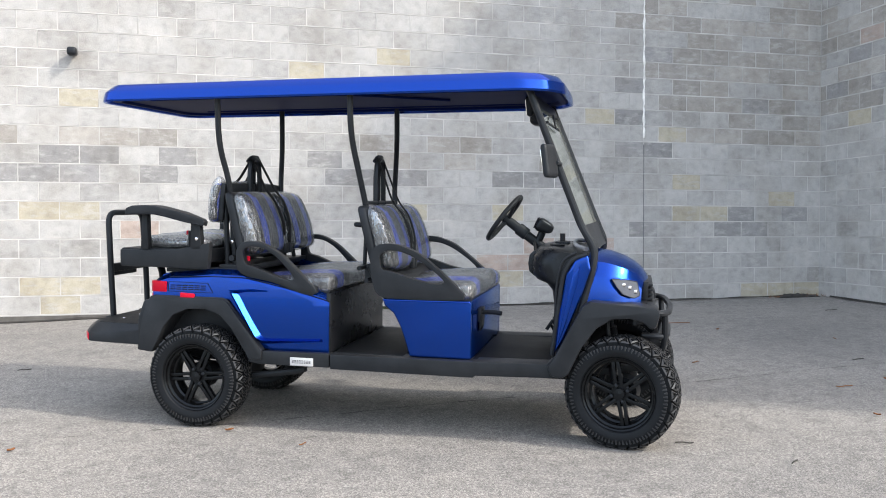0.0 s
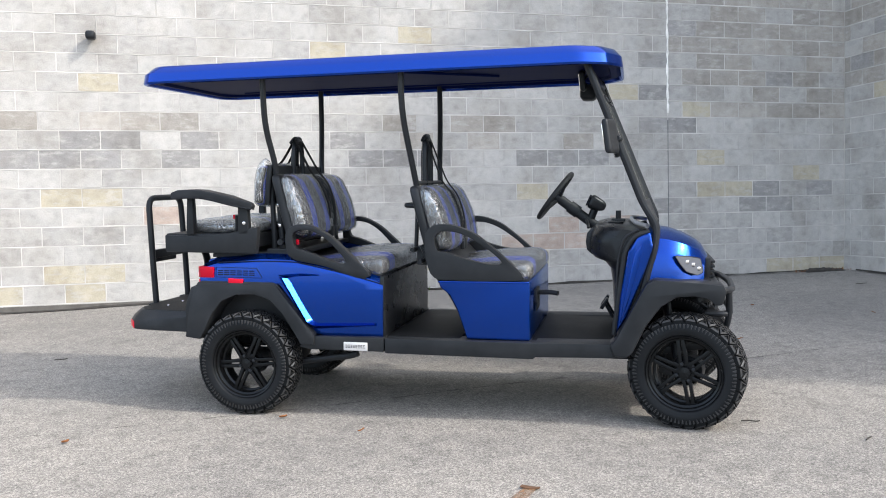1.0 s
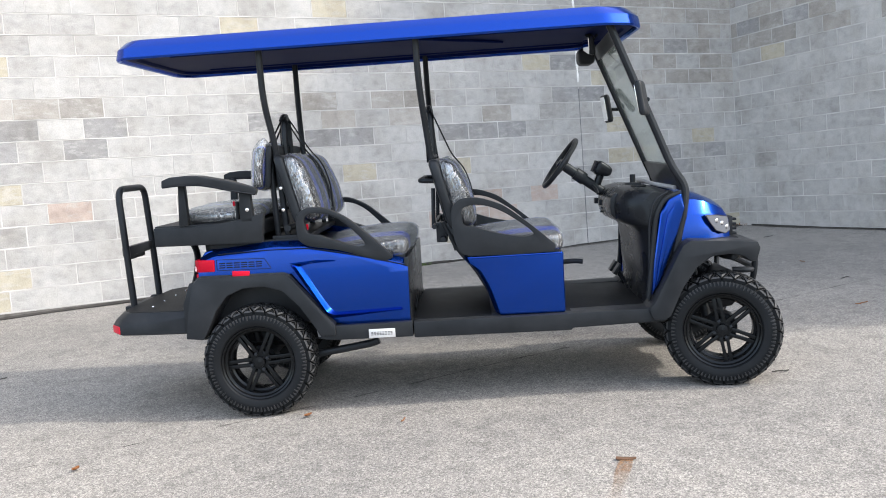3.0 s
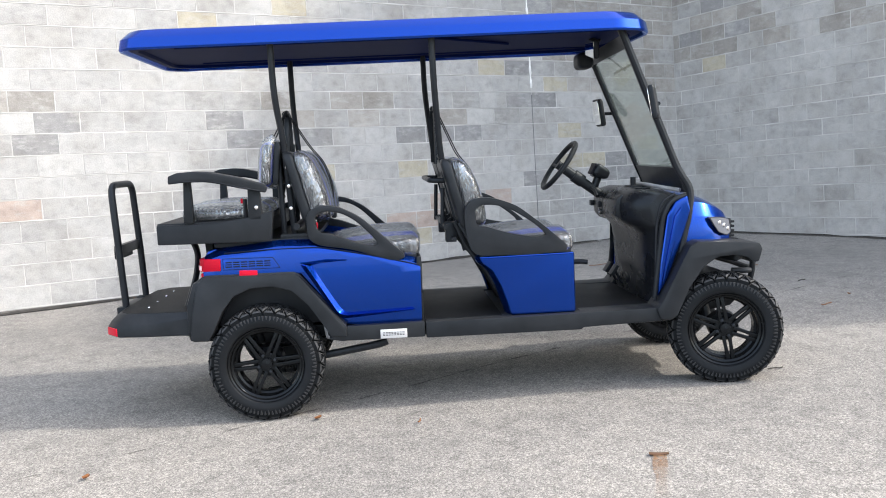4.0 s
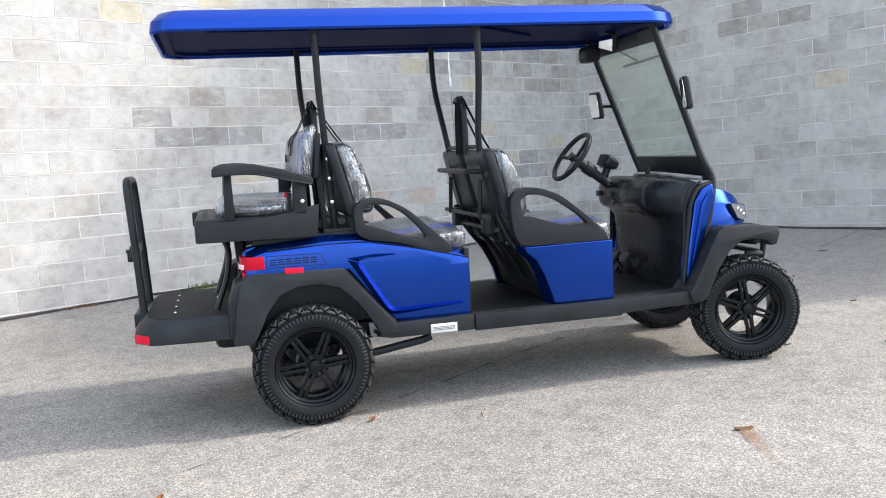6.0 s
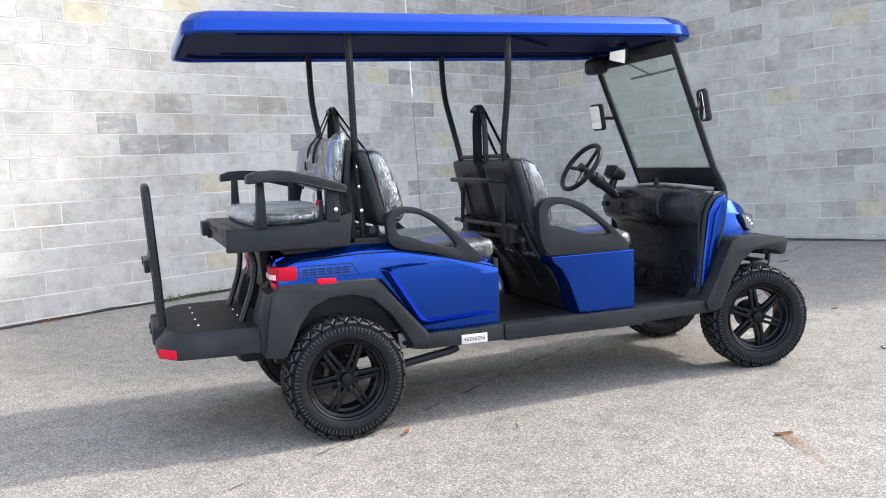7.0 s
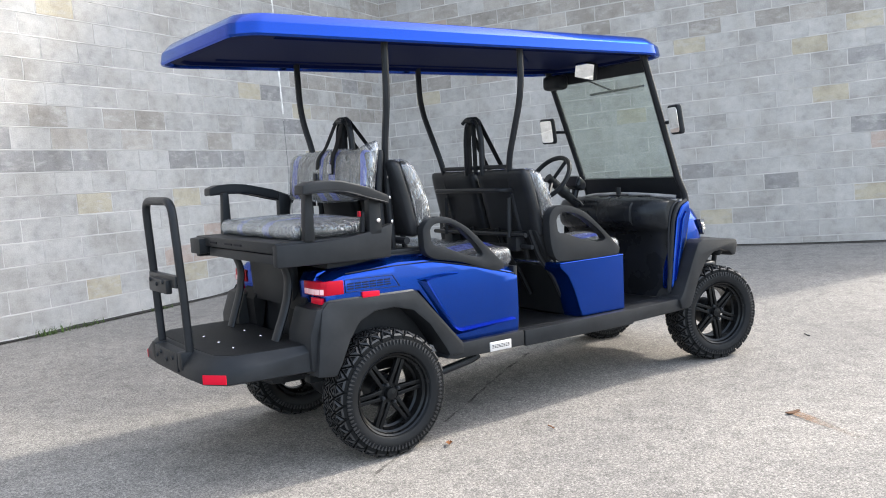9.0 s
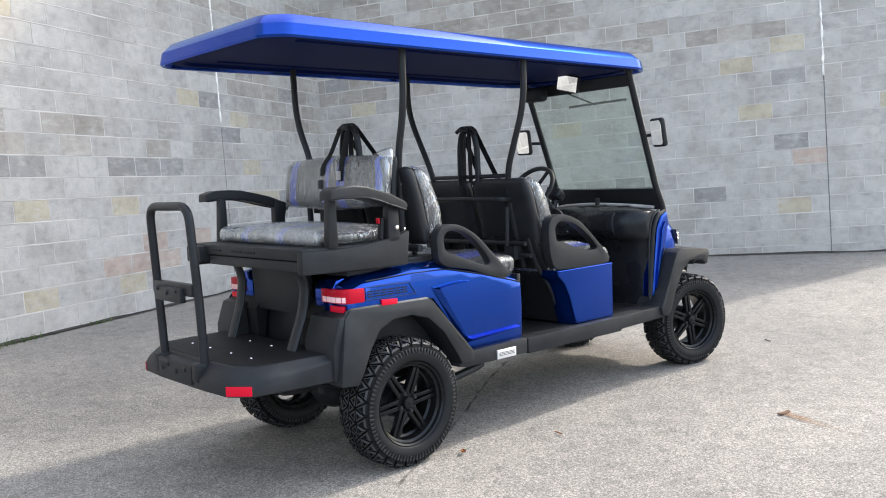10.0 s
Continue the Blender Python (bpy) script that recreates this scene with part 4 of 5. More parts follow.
part("belt_button", box(0.285, 0.300, -0.45, -0.43, 0.97, 1.0, 0.003), RED, cart, "red seat belt release button")

# roof posts and frame
for s in (-1, 1):
    part("roof_post", tube([(0.110, s * 0.470, 1.965), (0.114, s * 0.462, 1.66), (0.140, s * 0.372, 1.43), (0.152, s * 0.365, 1.20), (0.170, s * 0.365, 0.92)], 0.0175, 0.12), METAL, cart)
    part("roof_post", tube([(0.945, s * 0.482, 1.968), (0.948, s * 0.480, 1.72), (0.980, s * 0.305, 1.33), (1.02, s * 0.305, 1.12), (1.10, s * 0.305, 0.80)], 0.0175, 0.14), METAL, cart)
    part("seat_strut", tube([(0.100, s * 0.36, 1.40), (0.115, s * 0.36, 0.92)], 0.016), METAL, cart)
    for x, z in ((0.148, 1.30), (0.153, 1.20), (0.158, 1.08), (1.005, 1.20)):
        part("bolt", revolve([(s * (0.320 if x > 0.5 else 0.380), 0.011), (s * (0.327 if x > 0.5 else 0.387), 0.009), (s * (0.329 if x > 0.5 else 0.389), 0.0)], 10, (x, 0, z)), CHROME, cart)
part("cross_bar", tube([(0.145, -0.37, 1.36), (0.145, 0.37, 1.36)], 0.014), METAL, cart)
part("cross_bar", tube([(0.983, -0.31, 1.325), (0.983, 0.31, 1.325)], 0.012), METAL, cart)
part("grab_rail", tube([(1.010, -0.315, 1.19), (0.915, -0.315, 1.195), (0.910, 0.315, 1.195), (1.010, 0.315, 1.19)], 0.0145, 0.05), METAL, cart, "black grab rail behind the front seats")
for x in (0.15, 1.0):
    z0 = 1.33 if x < 0.5 else 1.30
    part("belt_mast", tube([(x - 0.022, -0.082, z0 - 0.02), (x - 0.022, -0.080, 1.50), (x - 0.022, -0.050, 1.594), (x - 0.022, 0.040, 1.594), (x - 0.022, 0.062, 1.50), (x - 0.022, 0.064, z0 - 0.02)], 0.017, 0.06, 8), METAL, cart, "black steel seat belt hoop")
    for y in (-0.040, 0.012):
        part("hanging_strap", tube([(x - 0.040, y, z0 - 0.01), (x - 0.040, y * 0.9, 1.50), (x - 0.030, y * 0.6, 1.612)], 0.016, 0.05, 8, flat=0.16, up=(1, 0, 0)), WEB, cart)
    part("belt_guide", merge(tube([(x - 0.035, -0.086, 1.578), (x - 0.025, -0.050, 1.610), (x - 0.025, 0.045, 1.612), (x - 0.035, 0.076, 1.585)], 0.011, 0.04, 8), tube([(x - 0.04, -0.030, 1.596), (x - 0.04, 0.030, 1.598)], 0.013, seg=8)), METAL, cart)
    bx, bz = (0.264, 1.195) if x < 0.5 else (1.104, 1.122)
    for y0, y1, y2 in ((-0.055, -0.115, -0.060), (0.045, 0.020, 0.005)):
        part("seat_belt", tube([(x - 0.02, y0, 1.600), (bx - 0.010, y1, bz + 0.205), (bx + 0.056, y1 * 0.95, bz + 0.130), (bx + 0.100, (y1 + y2) / 2, bz), (bx + 0.102, y2, bz - 0.145)], 0.021, 0.06, 8, flat=0.14, up=(0, 1, 0)), WEB, cart, "black seat belt strap")
        part("belt_buckle", box(bx + 0.090, bx + 0.114, y2 - 0.020, y2 + 0.020, bz - 0.20, bz - 0.135, 0.006), BLACK, cart)
for y0, y1, z1 in ((0.05, 0.055, 1.285), (-0.02, -0.105, 1.325)):
    part("seat_belt", tube([(0.105, y0, 1.585), (0.042, (y0 + y1) / 2, 1.458), (-0.004, y1, 1.415), (-0.017, y1, z1)], 0.021, 0.05, 8, flat=0.12, up=(0, 1, 0)), WEB, cart, "black seat belt strap")
    part("belt_tongue", box(-0.031, -0.022, y1 - 0.016, y1 + 0.016, z1 + 0.005, z1 + 0.05, 0.003), STEEL if y1 < 0 else METAL, cart, "metal seat belt tongue")
part("belt_buckle", tube([(0.03, 0.500, 1.205), (0.024, 0.506, 1.165), (0.014, 0.508, 1.128)], 0.024, 0.02, 8, flat=0.5), BLACK, cart)
part("belt_ring", tube([(0.012 + 0.013 * math.cos(a), 0.508, 1.108 + 0.013 * math.sin(a)) for a in np.linspace(0, math.tau, 12, endpoint=False)], 0.004, 0.004, 6, closed=True), METAL, cart)
part("belt_buckle", merge(tube([(-0.070, -0.478, 1.05), (-0.066, -0.482, 1.145)], 0.018, seg=8, flat=0.6)), BLACK, cart)
part("belt_button", box(-0.090, -0.078, -0.490, -0.472, 1.122, 1.148, 0.003), LAMP_RED, cart, "red seat belt release button")
part("belt_tag", box(0.040, 0.043, 0.17, 0.225, 1.112, 1.160), BADGE, cart, "white paper belt tag")
part("hinge_frame", merge(tube([(0.985, -0.43, 0.945), (0.985, 0.43, 0.945)], 0.013), tube([(1.03, -0.43, 0.875), (1.03, 0.43, 0.875)], 0.013), box(0.99, 1.05, -0.34, -0.26, 0.85, 0.96, 0.006), box(0.99, 1.05, 0.26, 0.34, 0.85, 0.96, 0.006), tube([(0.975, -0.30, 0.93), (0.985, -0.30, 1.15)], 0.012), tube([(0.975, 0.30, 0.93), (0.985, 0.30, 1.15)], 0.012)), METAL, cart)
part("hinge_frame", merge(tube([(0.19, -0.46, 0.985), (0.19, 0.46, 0.985)], 0.018), tube([(0.25, -0.35, 0.93), (0.22, -0.35, 1.10)], 0.014), tube([(0.25, 0.35, 0.93), (0.22, 0.35, 1.10)], 0.014), box(0.10, 0.30, -0.44, 0.44, 0.92, 0.945, 0.004)), METAL, cart)


def outline(x0, x1, half, cut, inset, z, mid=5):
    """Roof plan: a long rectangle with cut corners, inset all round."""
    a, b, h, c = x0 + inset, x1 - inset, half - inset, cut
    plan = [(a + c, -h), (b - 0.215, -h), (b - 0.075, -h + 0.075), (b, -h + 0.23), (b, h - 0.23), (b - 0.075, h - 0.075), (b - 0.215, h), (a + c, h), (a, h - c), (a, -h + c)]
    return [Vector((p.x, p.y, z + 0.010 + 0.009 * p.x)) for p in fillet([(x, y, 0) for x, y in plan], 0.04, 3, closed=True)]


RX0, RX1, RH, RC = -0.660, 2.152, 0.556, 0.080
shell = loft([outline(RX0, RX1, RH, RC, i, z) for i, z in ((0.055, 1.955), (0.030, 1.950), (0.016, 1.918), (0.004, 1.914), (0.0, 1.925), (0.008, 1.974), (0.013, 1.980), (0.042, 2.014), (0.050, 2.018), (0.085, 2.023), (0.105, 2.014), (0.22, 2.026), (0.40, 2.036))], cap=True)
roof = part("roof", shell, BLUE, cart, "glossy metallic blue moulded roof canopy", smooth=24)
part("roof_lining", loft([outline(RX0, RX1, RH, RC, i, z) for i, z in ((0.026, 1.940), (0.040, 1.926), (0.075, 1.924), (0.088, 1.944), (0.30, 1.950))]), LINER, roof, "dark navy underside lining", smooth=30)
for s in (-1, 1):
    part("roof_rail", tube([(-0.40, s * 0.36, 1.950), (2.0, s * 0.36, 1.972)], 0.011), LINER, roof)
    for x in (-0.30, 0.05, 0.21, 0.62, 0.90, 1.04, 1.45, 1.80, 1.92):
        part("roof_screw", revolve([(0.0, 0.0075), (0.004, 0.0)], 8), CHROME, roof, m=Matrix.Translation((x, s * 0.415, 1.950 + 0.009 * x)) @ Matrix.Rotation(math.pi / 2, 4, "X"))
part("roof_brace", tube([(0.94, -0.47, 1.944), (1.42, 0.0, 1.957)], 0.008, 0.05), LINER, cart)

# windscreen
for s in (-1, 1):
    part("screen_pillar", tube([(1.979 + 0.018 * s, s * 0.440, 1.966), (2.285 + 0.022 * s, s * 0.435, 1.21), (2.352 + 0.01 * s, s * 0.435, 1.085), (2.322, s * 0.445, 0.95), (2.27, s * 0.455, 0.74)], 0.021, 0.05), METAL, cart)
frame_dir = Vector((2.285 - 1.985, 0, 1.21 - 1.95)).normalized()
def on_screen(d, y, off=0.0):
    n = Vector((-frame_dir.z, 0, frame_dir.x))
    return Vector((1.985 + 0.045 * y, y, 1.95)) + frame_dir * d + n * off
def screen_slab(d0, d1, y0, y1, t):
    return loft([[on_screen(d0, y0, t), on_screen(d0, y1, t), on_screen(d1, y1, t), on_screen(d1, y0, t)], [on_screen(d0, y0, -t), on_screen(d0, y1, -t), on_screen(d1, y1, -t), on_screen(d1, y0, -t)]])
glass = part("windscreen", screen_slab(0.09, 0.80, -0.425, 0.425, 0.003), GLASS, cart, "clear flat windscreen", smooth=0)
glass.visible_shadow = False
part("screen_header", bev(screen_slab(0.02, 0.095, -0.43, 0.43, 0.012), 0.004), METAL, cart)
part("screen_lower_panel", bev(screen_slab(0.795, 0.945, -0.43, 0.43, 0.010), 0.004), METAL, cart)
part("wiper_motor", pillow((0.10, 0.17, 0.10), 0.03, 5, lambda v: Vector((1.935, 0.30, 1.872)) + v), BLACK, cart)
part("wiper_arm", merge(tube([on_screen(0.10, 0.10, 0.02), on_screen(0.20, -0.10, 0.025)], 0.006, seg=6), tube([on_screen(0.195, 0.12, 0.018), on_screen(0.185, -0.36, 0.018)], 0.008, seg=6)), METAL, cart)
CABIN = Matrix.Rotation(0.05, 3, "Z") @ Matrix.Rotation(-0.09, 3, "Y") @ Matrix.Rotation(0.25, 3, "X")
mir = part("cabin_mirror", pillow((0.035, 0.17, 0.115), 0.020, 6, lambda v: CABIN @ v + Vector((1.915, -0.012, 1.915))), BLACK, cart, "black cabin mirror under the roof")
part("mirror_glass", bev(loft([[CABIN @ Vector((x, y, z)) + Vector((1.915, -0.012, 1.915)) for y, z in ((-0.077, -0.048), (0.077, -0.048), (0.077, 0.048), (-0.077, 0.048))] for x in (-0.016, -0.0195)]), 0), MIRROR, mir)
part("mirror_stem", tube([(1.925, -0.010, 1.92), (1.965, 0.0, 1.965)], 0.008), METAL, mir)
for s, yaw in ((-1, -0.38), (1, 0.08)):
    c = Vector((2.095, s * 0.570 - (0.014 if s > 0 else 0.0), 1.562))
    rot = Matrix.Rotation(yaw, 3, "Z") @ Matrix.Rotation(-0.15, 3, "Y")
    sm = part("side_mirror", pillow((0.038, 0.130, 0.180), 0.018, 8, lambda v: rot @ v + c), BLACK, cart, "black side mirror on the windscreen pillar")
    part("mirror_glass", loft([[rot @ Vector((x, q.y, q.z)) + c for q in fillet([(0, -0.053, -0.076), (0, 0.053, -0.076), (0, 0.053, 0.076), (0, -0.053, 0.076)], 0.018, 4, closed=True)] for x in (-0.0165, -0.0198)]), MIRROR, sm)
    part("mirror_arm", tube([(2.145, s * 0.445, 1.55), (2.13, s * 0.54, 1.555)], 0.011), METAL, sm)

# cowl, dash and steering
cowl = [(2.30, 1.06), (2.20, 1.092), (2.08, 1.100), (2.010, 1.084), (1.975, 1.045), (1.968, 0.99), (1.976, 0.935), (2.000, 0.905), (2.055, 0.885), (2.090, 0.845), (2.104, 0.76), (2.112, 0.60), (2.118, 0.456), (2.28, 0.456), (2.30, 0.80)]


def cowl_ring(y):
    """The dash bows forward to its two ends."""
    bow = 0.13 * (abs(y) / 0.46) ** 6
    return [Vector((x + bow * max(0.0, min(1.0, (2.26 - x) / 0.28)) if x < 2.26 else x, y, z - 0.03 * (abs(y) / 0.46) ** 6 * (1 if z > 1.0 else 0))) for x, z in cowl]


part("cowl", loft([cowl_ring(y) for y in np.linspace(-0.46, 0.46, 25)]), DASH, cart, "black moulded dash and cowl", smooth=45)
part("glove_box", prism([(1.992, 0.918), (1.962, 0.945), (1.955, 0.99), (1.962, 1.040), (1.990, 1.068), (2.02, 1.06), (2.02, 0.92)], -0.30, -0.02, 0.010), DASH, cart, "black glove box lid")
for y in (0.095, 0.275):
    part("dash_switch", box(1.952, 1.975, y - 0.022, y + 0.022, 0.975, 1.010, 0.004), METAL, cart)
for s in (-1, 1):
    part("cowl_edge", tube([(2.24, s * 0.462, 1.07), (2.165, s * 0.462, 1.03), (2.135, s * 0.462, 0.90), (2.125, s * 0.462, 0.46)], 0.007, 0.05, 8), METAL, cart, "black trim along the cowl's edge")
part("cup_ring", revolve([(0, 0.040), (0.010, 0.044), (0.012, 0.036), (0.0, 0.034)], 20), BLACK, cart, m=Matrix.Translation((2.12, -0.28, 1.092)) @ Matrix.Rotation(math.pi / 2, 4, "X"))
part("dash_knob", merge(tube([(2.13, -0.06, 1.085), (2.13, -0.06, 1.155)], 0.016), box(2.09, 2.17, -0.11, -0.01, 1.09, 1.108, 0.004)), BLACK, cart)
part("key_switch", revolve([(0, 0.018), (-0.02, 0.016), (-0.022, 0)], 12), CHROME, cart, m=Matrix.Translation((1.955, 0.07, 0.95)) @ Matrix.Rotation(math.pi / 2, 4, "Z"))
part("dash_lip", tube([(2.29, -0.40, 1.085), (2.22, -0.28, 1.10), (2.20, 0.0, 1.112), (2.22, 0.28, 1.10), (2.29, 0.40, 1.085)], 0.012, 0.15), STEEL, cart, "grey seal along the foot of the windscreen")
SW = Matrix.Translation((1.742, 0.185, 1.236)) @ Matrix.Rotation(math.atan2(0.80, -0.60), 4, "Y")
ring = [SW @ Vector((math.cos(k * math.tau / 32) * 0.165, math.sin(k * math.tau / 32) * 0.165, 0)) for k in range(32)]
steer = part("steering_wheel", tube(ring, 0.0155, 0.01, 10, closed=True), BLACK, cart, "black three-spoke steering wheel")
for a in (90, 210, 330):
    e = SW @ Vector((math.cos(radians(a)) * 0.155, math.sin(radians(a)) * 0.155, 0))
    part("wheel_spoke", tube([SW @ Vector((0, 0, 0.03)), e], 0.012, seg=8), BLACK, steer)
part("wheel_boss", merge(tube([SW @ Vector((0, 0, -0.012)), SW @ Vector((0, 0, 0.045))], 0.027, seg=16)), BLACK, steer)
col = part("steering_column", merge(tube([(1.775, 0.185, 1.212), (1.90, 0.185, 1.118), (2.08, 0.185, 0.985)], 0.030, 0.03, 14), tube([(1.83, 0.185, 1.172), (1.885, 0.185, 1.132)], 0.039, seg=14)), BLACK, cart)
def gauge_shape(v):
    """A hooded pod that tapers to the front, tipped to face the driver."""
    k = 1.0 - 0.42 * (v.x + 0.055) / 0.11
    w = Matrix.Rotation(0.42, 3, "Y") @ Vector((v.x, v.y * k, v.z * k))
    return w + Vector((1.998, 0.185, 1.185))


part("gauge_pod", merge(pillow((0.110, 0.130, 0.100), 0.034, 8, gauge_shape), tube([(1.985, 0.185, 1.16), (1.955, 0.185, 1.085)], 0.024, seg=12)), DASH, col, "black hooded gauge pod")
part("gauge_face", bev(box(-0.004, 0.004, -0.045, 0.045, -0.035, 0.035), 0.002), INK, col, m=Matrix.Translation((1.946, 0.185, 1.2085)) @ Matrix.Rotation(0.42, 4, "Y"))
part("column_stalk", tube([(1.925, 0.185, 1.10), (1.945, 0.12, 1.075), (1.95, 0.09, 1.045)], 0.009, 0.03, 8), METAL, col)
for y in (0.10, 0.24):
    part("pedal", merge(prism([(2.02, 0.56), (2.06, 0.62), (2.075, 0.61), (2.04, 0.55)], y - 0.035, y + 0.035, 0.004), tube([(2.05, y, 0.59), (2.10, y, 0.50)], 0.009)), METAL, cart)

# nose: flat crown, bright chamfer along the shoulder, upright flank
def nose_ring(x, half, top, low, d1, d2):
    pts = [(0.0, top), (half * 0.45, top - d1 * 0.25), (half * 0.76, top - d1 * 0.72), (half * 0.865, top - d1), (half * 0.965, top - d2), (half * 0.985, top - d2 - 0.014),
           (half * 1.01, max(low, top - 0.19)), (half * 1.02, low)]
    back = lambda y: x - 0.06 * (y / 0.43) ** 2 * max(0.0, min(1.0, (x - 2.35) / 0.25))
    return [Vector((back(y), -y, z)) for y, z in reversed(pts[1:])] + [Vector((back(y), y, z)) for y, z in pts]


nose = loft([nose_ring(x, h, t, 0.795, a, b) for x, h, t, a, b in ((2.24, 0.448, 1.075, 0.052, 0.118), (2.33, 0.456, 1.070, 0.050, 0.114), (2.41, 0.458, 1.060, 0.046, 0.108), (2.48, 0.446, 1.036, 0.038, 0.094),
                                                                  (2.545, 0.416, 1.004, 0.028, 0.078), (2.595, 0.384, 0.966, 0.018, 0.054), (2.630, 0.350, 0.905, 0.008, 0.024))])
part("hood", nose, BLUE, cart, "glossy metallic blue hood", smooth=22)
part("grille", merge(box(2.590, 2.628, -0.29, 0.29, 0.795, 0.905, 0.006), *[box(2.62, 2.652, -0.28, 0.28, 0.800 + 0.026 * k, 0.814 + 0.026 * k, 0.004) for k in range(4)]), BLACK, cart, "black slatted grille")
head = [(2.432, 0.932), (2.500, 0.928), (2.566, 0.914), (2.582, 0.840), (2.552, 0.824), (2.492, 0.846), (2.458, 0.888)]
flank = lambda x, off: 0.462 - 0.58 * max(0.0, x - 2.45) + off
for s in (-1, 1):
    hl = part("headlight", bev(loft([[Vector((x, s * flank(x, -0.06), z)) for x, z in head], [Vector((x, s * flank(x, 0.008), z)) for x, z in head]]), 0.006), LENS_WHITE, cart, "clear swept-back headlight")
    for hx, hz in ((2.556, 0.860), (2.526, 0.882), (2.494, 0.898)):
        part("headlight_bulb", pillow((0.022, 0.012, 0.022), 0.006, 4, lambda v: v + Vector((hx, s * flank(hx, 0.006), hz))), CHROME, hl)
    part("headlight_frame", tube([(x, s * flank(x, 0.006), z) for x, z in head], 0.0026, 0.01, 6, closed=True), INK, hl)
    shield = part("leg_shield", prism([(2.190, 0.955), (2.235, 1.030), (2.305, 1.060), (2.320, 0.98), (2.275, 0.84), (2.185, 0.60), (2.130, 0.508), (2.150, 0.70)], s * 0.40, s * 0.492, 0.016, 3), BLUE, cart, "glossy metallic blue leg shield")
    part("shield_crease", prism([(2.225, 0.95), (2.262, 1.00), (2.250, 0.90), (2.185, 0.66), (2.148, 0.56), (2.172, 0.70)], s * 0.485, s * 0.505, 0.008), BLUE, shield)
    part("shield_edge", tube([(2.30, s * 0.470, 1.06), (2.215, s * 0.470, 1.035), (2.170, s * 0.470, 0.95), (2.118, s * 0.470, 0.50)], 0.014, 0.05, 8), BLACK, shield)
    f_out = [(2.10, 0.455), (2.135, 0.50), (2.25, 0.725), (2.285, 0.79), (2.33, 0.816), (2.58, 0.800), (2.675, 0.790), (2.688, 0.755), (2.668, 0.688)]
    f_in = [(2.635, 0.684), (2.600, 0.716), (2.53, 0.730), (2.44, 0.724), (2.36, 0.670), (2.285, 0.565), (2.215, 0.415), (2.18, 0.392), (2.12, 0.40)]
    part("arch_flare", prism(f_out + f_in, s * 0.37, s * 0.570, 0.014, 2), BLACK, cart, "black textured front arch flare")
    part("wheel_well", prism([(2.24, 0.50), (2.28, 0.72), (2.40, 0.80), (2.62, 0.80), (2.68, 0.70), (2.55, 0.74), (2.40, 0.72), (2.30, 0.58)], s * 0.24, s * 0.40, 0), MAT, cart)
half_plan = [(2.55, 0.530), (2.605, 0.528), (2.648, 0.478), (2.662, 0.40), (2.668, 0.20)]
bumper = prism([(x, -y) for x, y in half_plan] + [(x, y) for x, y in reversed(half_plan)] + [(2.52, 0.44), (2.52, -0.44)], 0.690, 0.795, 0.016, 3, axis="z")
for v in bumper.verts:
    v.co.x -= 0.10 * max(0.0, (0.74 - v.co.z) / 0.085) ** 1.5 * (1 if v.co.x > 2.58 else 0)
part("front_bumper", bumper, BLACK, cart, "black moulded front bumper with scooped corners")
guard = part("brush_guard", tube([(2.60, -0.425, 0.752), (2.690, -0.435, 0.748), (2.738, -0.34, 0.745), (2.758, 0.0, 0.745), (2.738, 0.34, 0.745), (2.690, 0.435, 0.748), (2.60, 0.425, 0.752)], 0.018, 0.06), METAL, cart, "black tubular brush guard")
part("guard_tube", tube([(2.60, -0.36, 0.615), (2.690, -0.38, 0.615), (2.733, -0.32, 0.615), (2.748, 0.0, 0.615), (2.733, 0.32, 0.615), (2.690, 0.38, 0.615), (2.60, 0.36, 0.615)], 0.017, 0.05), METAL, guard)
for s in (-1, 1):
    part("guard_leg", tube([(2.717, s * 0.375, 0.745), (2.724, s * 0.355, 0.61), (2.705, s * 0.33, 0.51), (2.62, s * 0.28, 0.45)], 0.017, 0.06), METAL, guard)

# rear step with its folding grab loop
plan = [(-0.345, -0.520), (-0.345, 0.520), (-0.62, 0.500), (-0.778, 0.482), (-0.850, 0.396), (-0.862, 0.20), (-0.862, -0.20), (-0.850, -0.396), (-0.778, -0.482), (-0.62, -0.500)]
ring_at = lambda k, z: [Vector((-0.345 + (x + 0.345) * k, y * (1 - (1 - k) * 0.6), z(x))) for x, y in plan]
step_bm = loft([ring_at(0.97, lambda x: 0.440), ring_at(1.0, lambda x: 0.446), ring_at(1.0, lambda x: 0.490 if x < -0.7 else (0.505 if x < -0.5 else 0.540)), ring_at(0.965, lambda x: 0.520 if x < -0.5 else 0.548), ring_at(0.90, lambda x: 0.552), ring_at(0.88, lambda x: 0.560)])
step = part("rear_step", step_bm, BLACK, cart, "black moulded rear foot step", smooth=40)
part("step_mat", bev(loft([ring_at(0.872, lambda x: 0.556), ring_at(0.868, lambda x: 0.5625)]), 0.0015), MAT, step, "thin ribbed black rubber deck mat", smooth=20)
for x in (-0.45, -0.66):
    for y in (-0.28, -0.10, 0.10, 0.28):
        part("bolt", revolve([(0.0, 0.008), (0.004, 0.006), (0.005, 0.0)], 8), CHROME, step, m=Matrix.Translation((x, y, 0.5620)) @ Matrix.Rotation(math.pi / 2, 4, "X"))
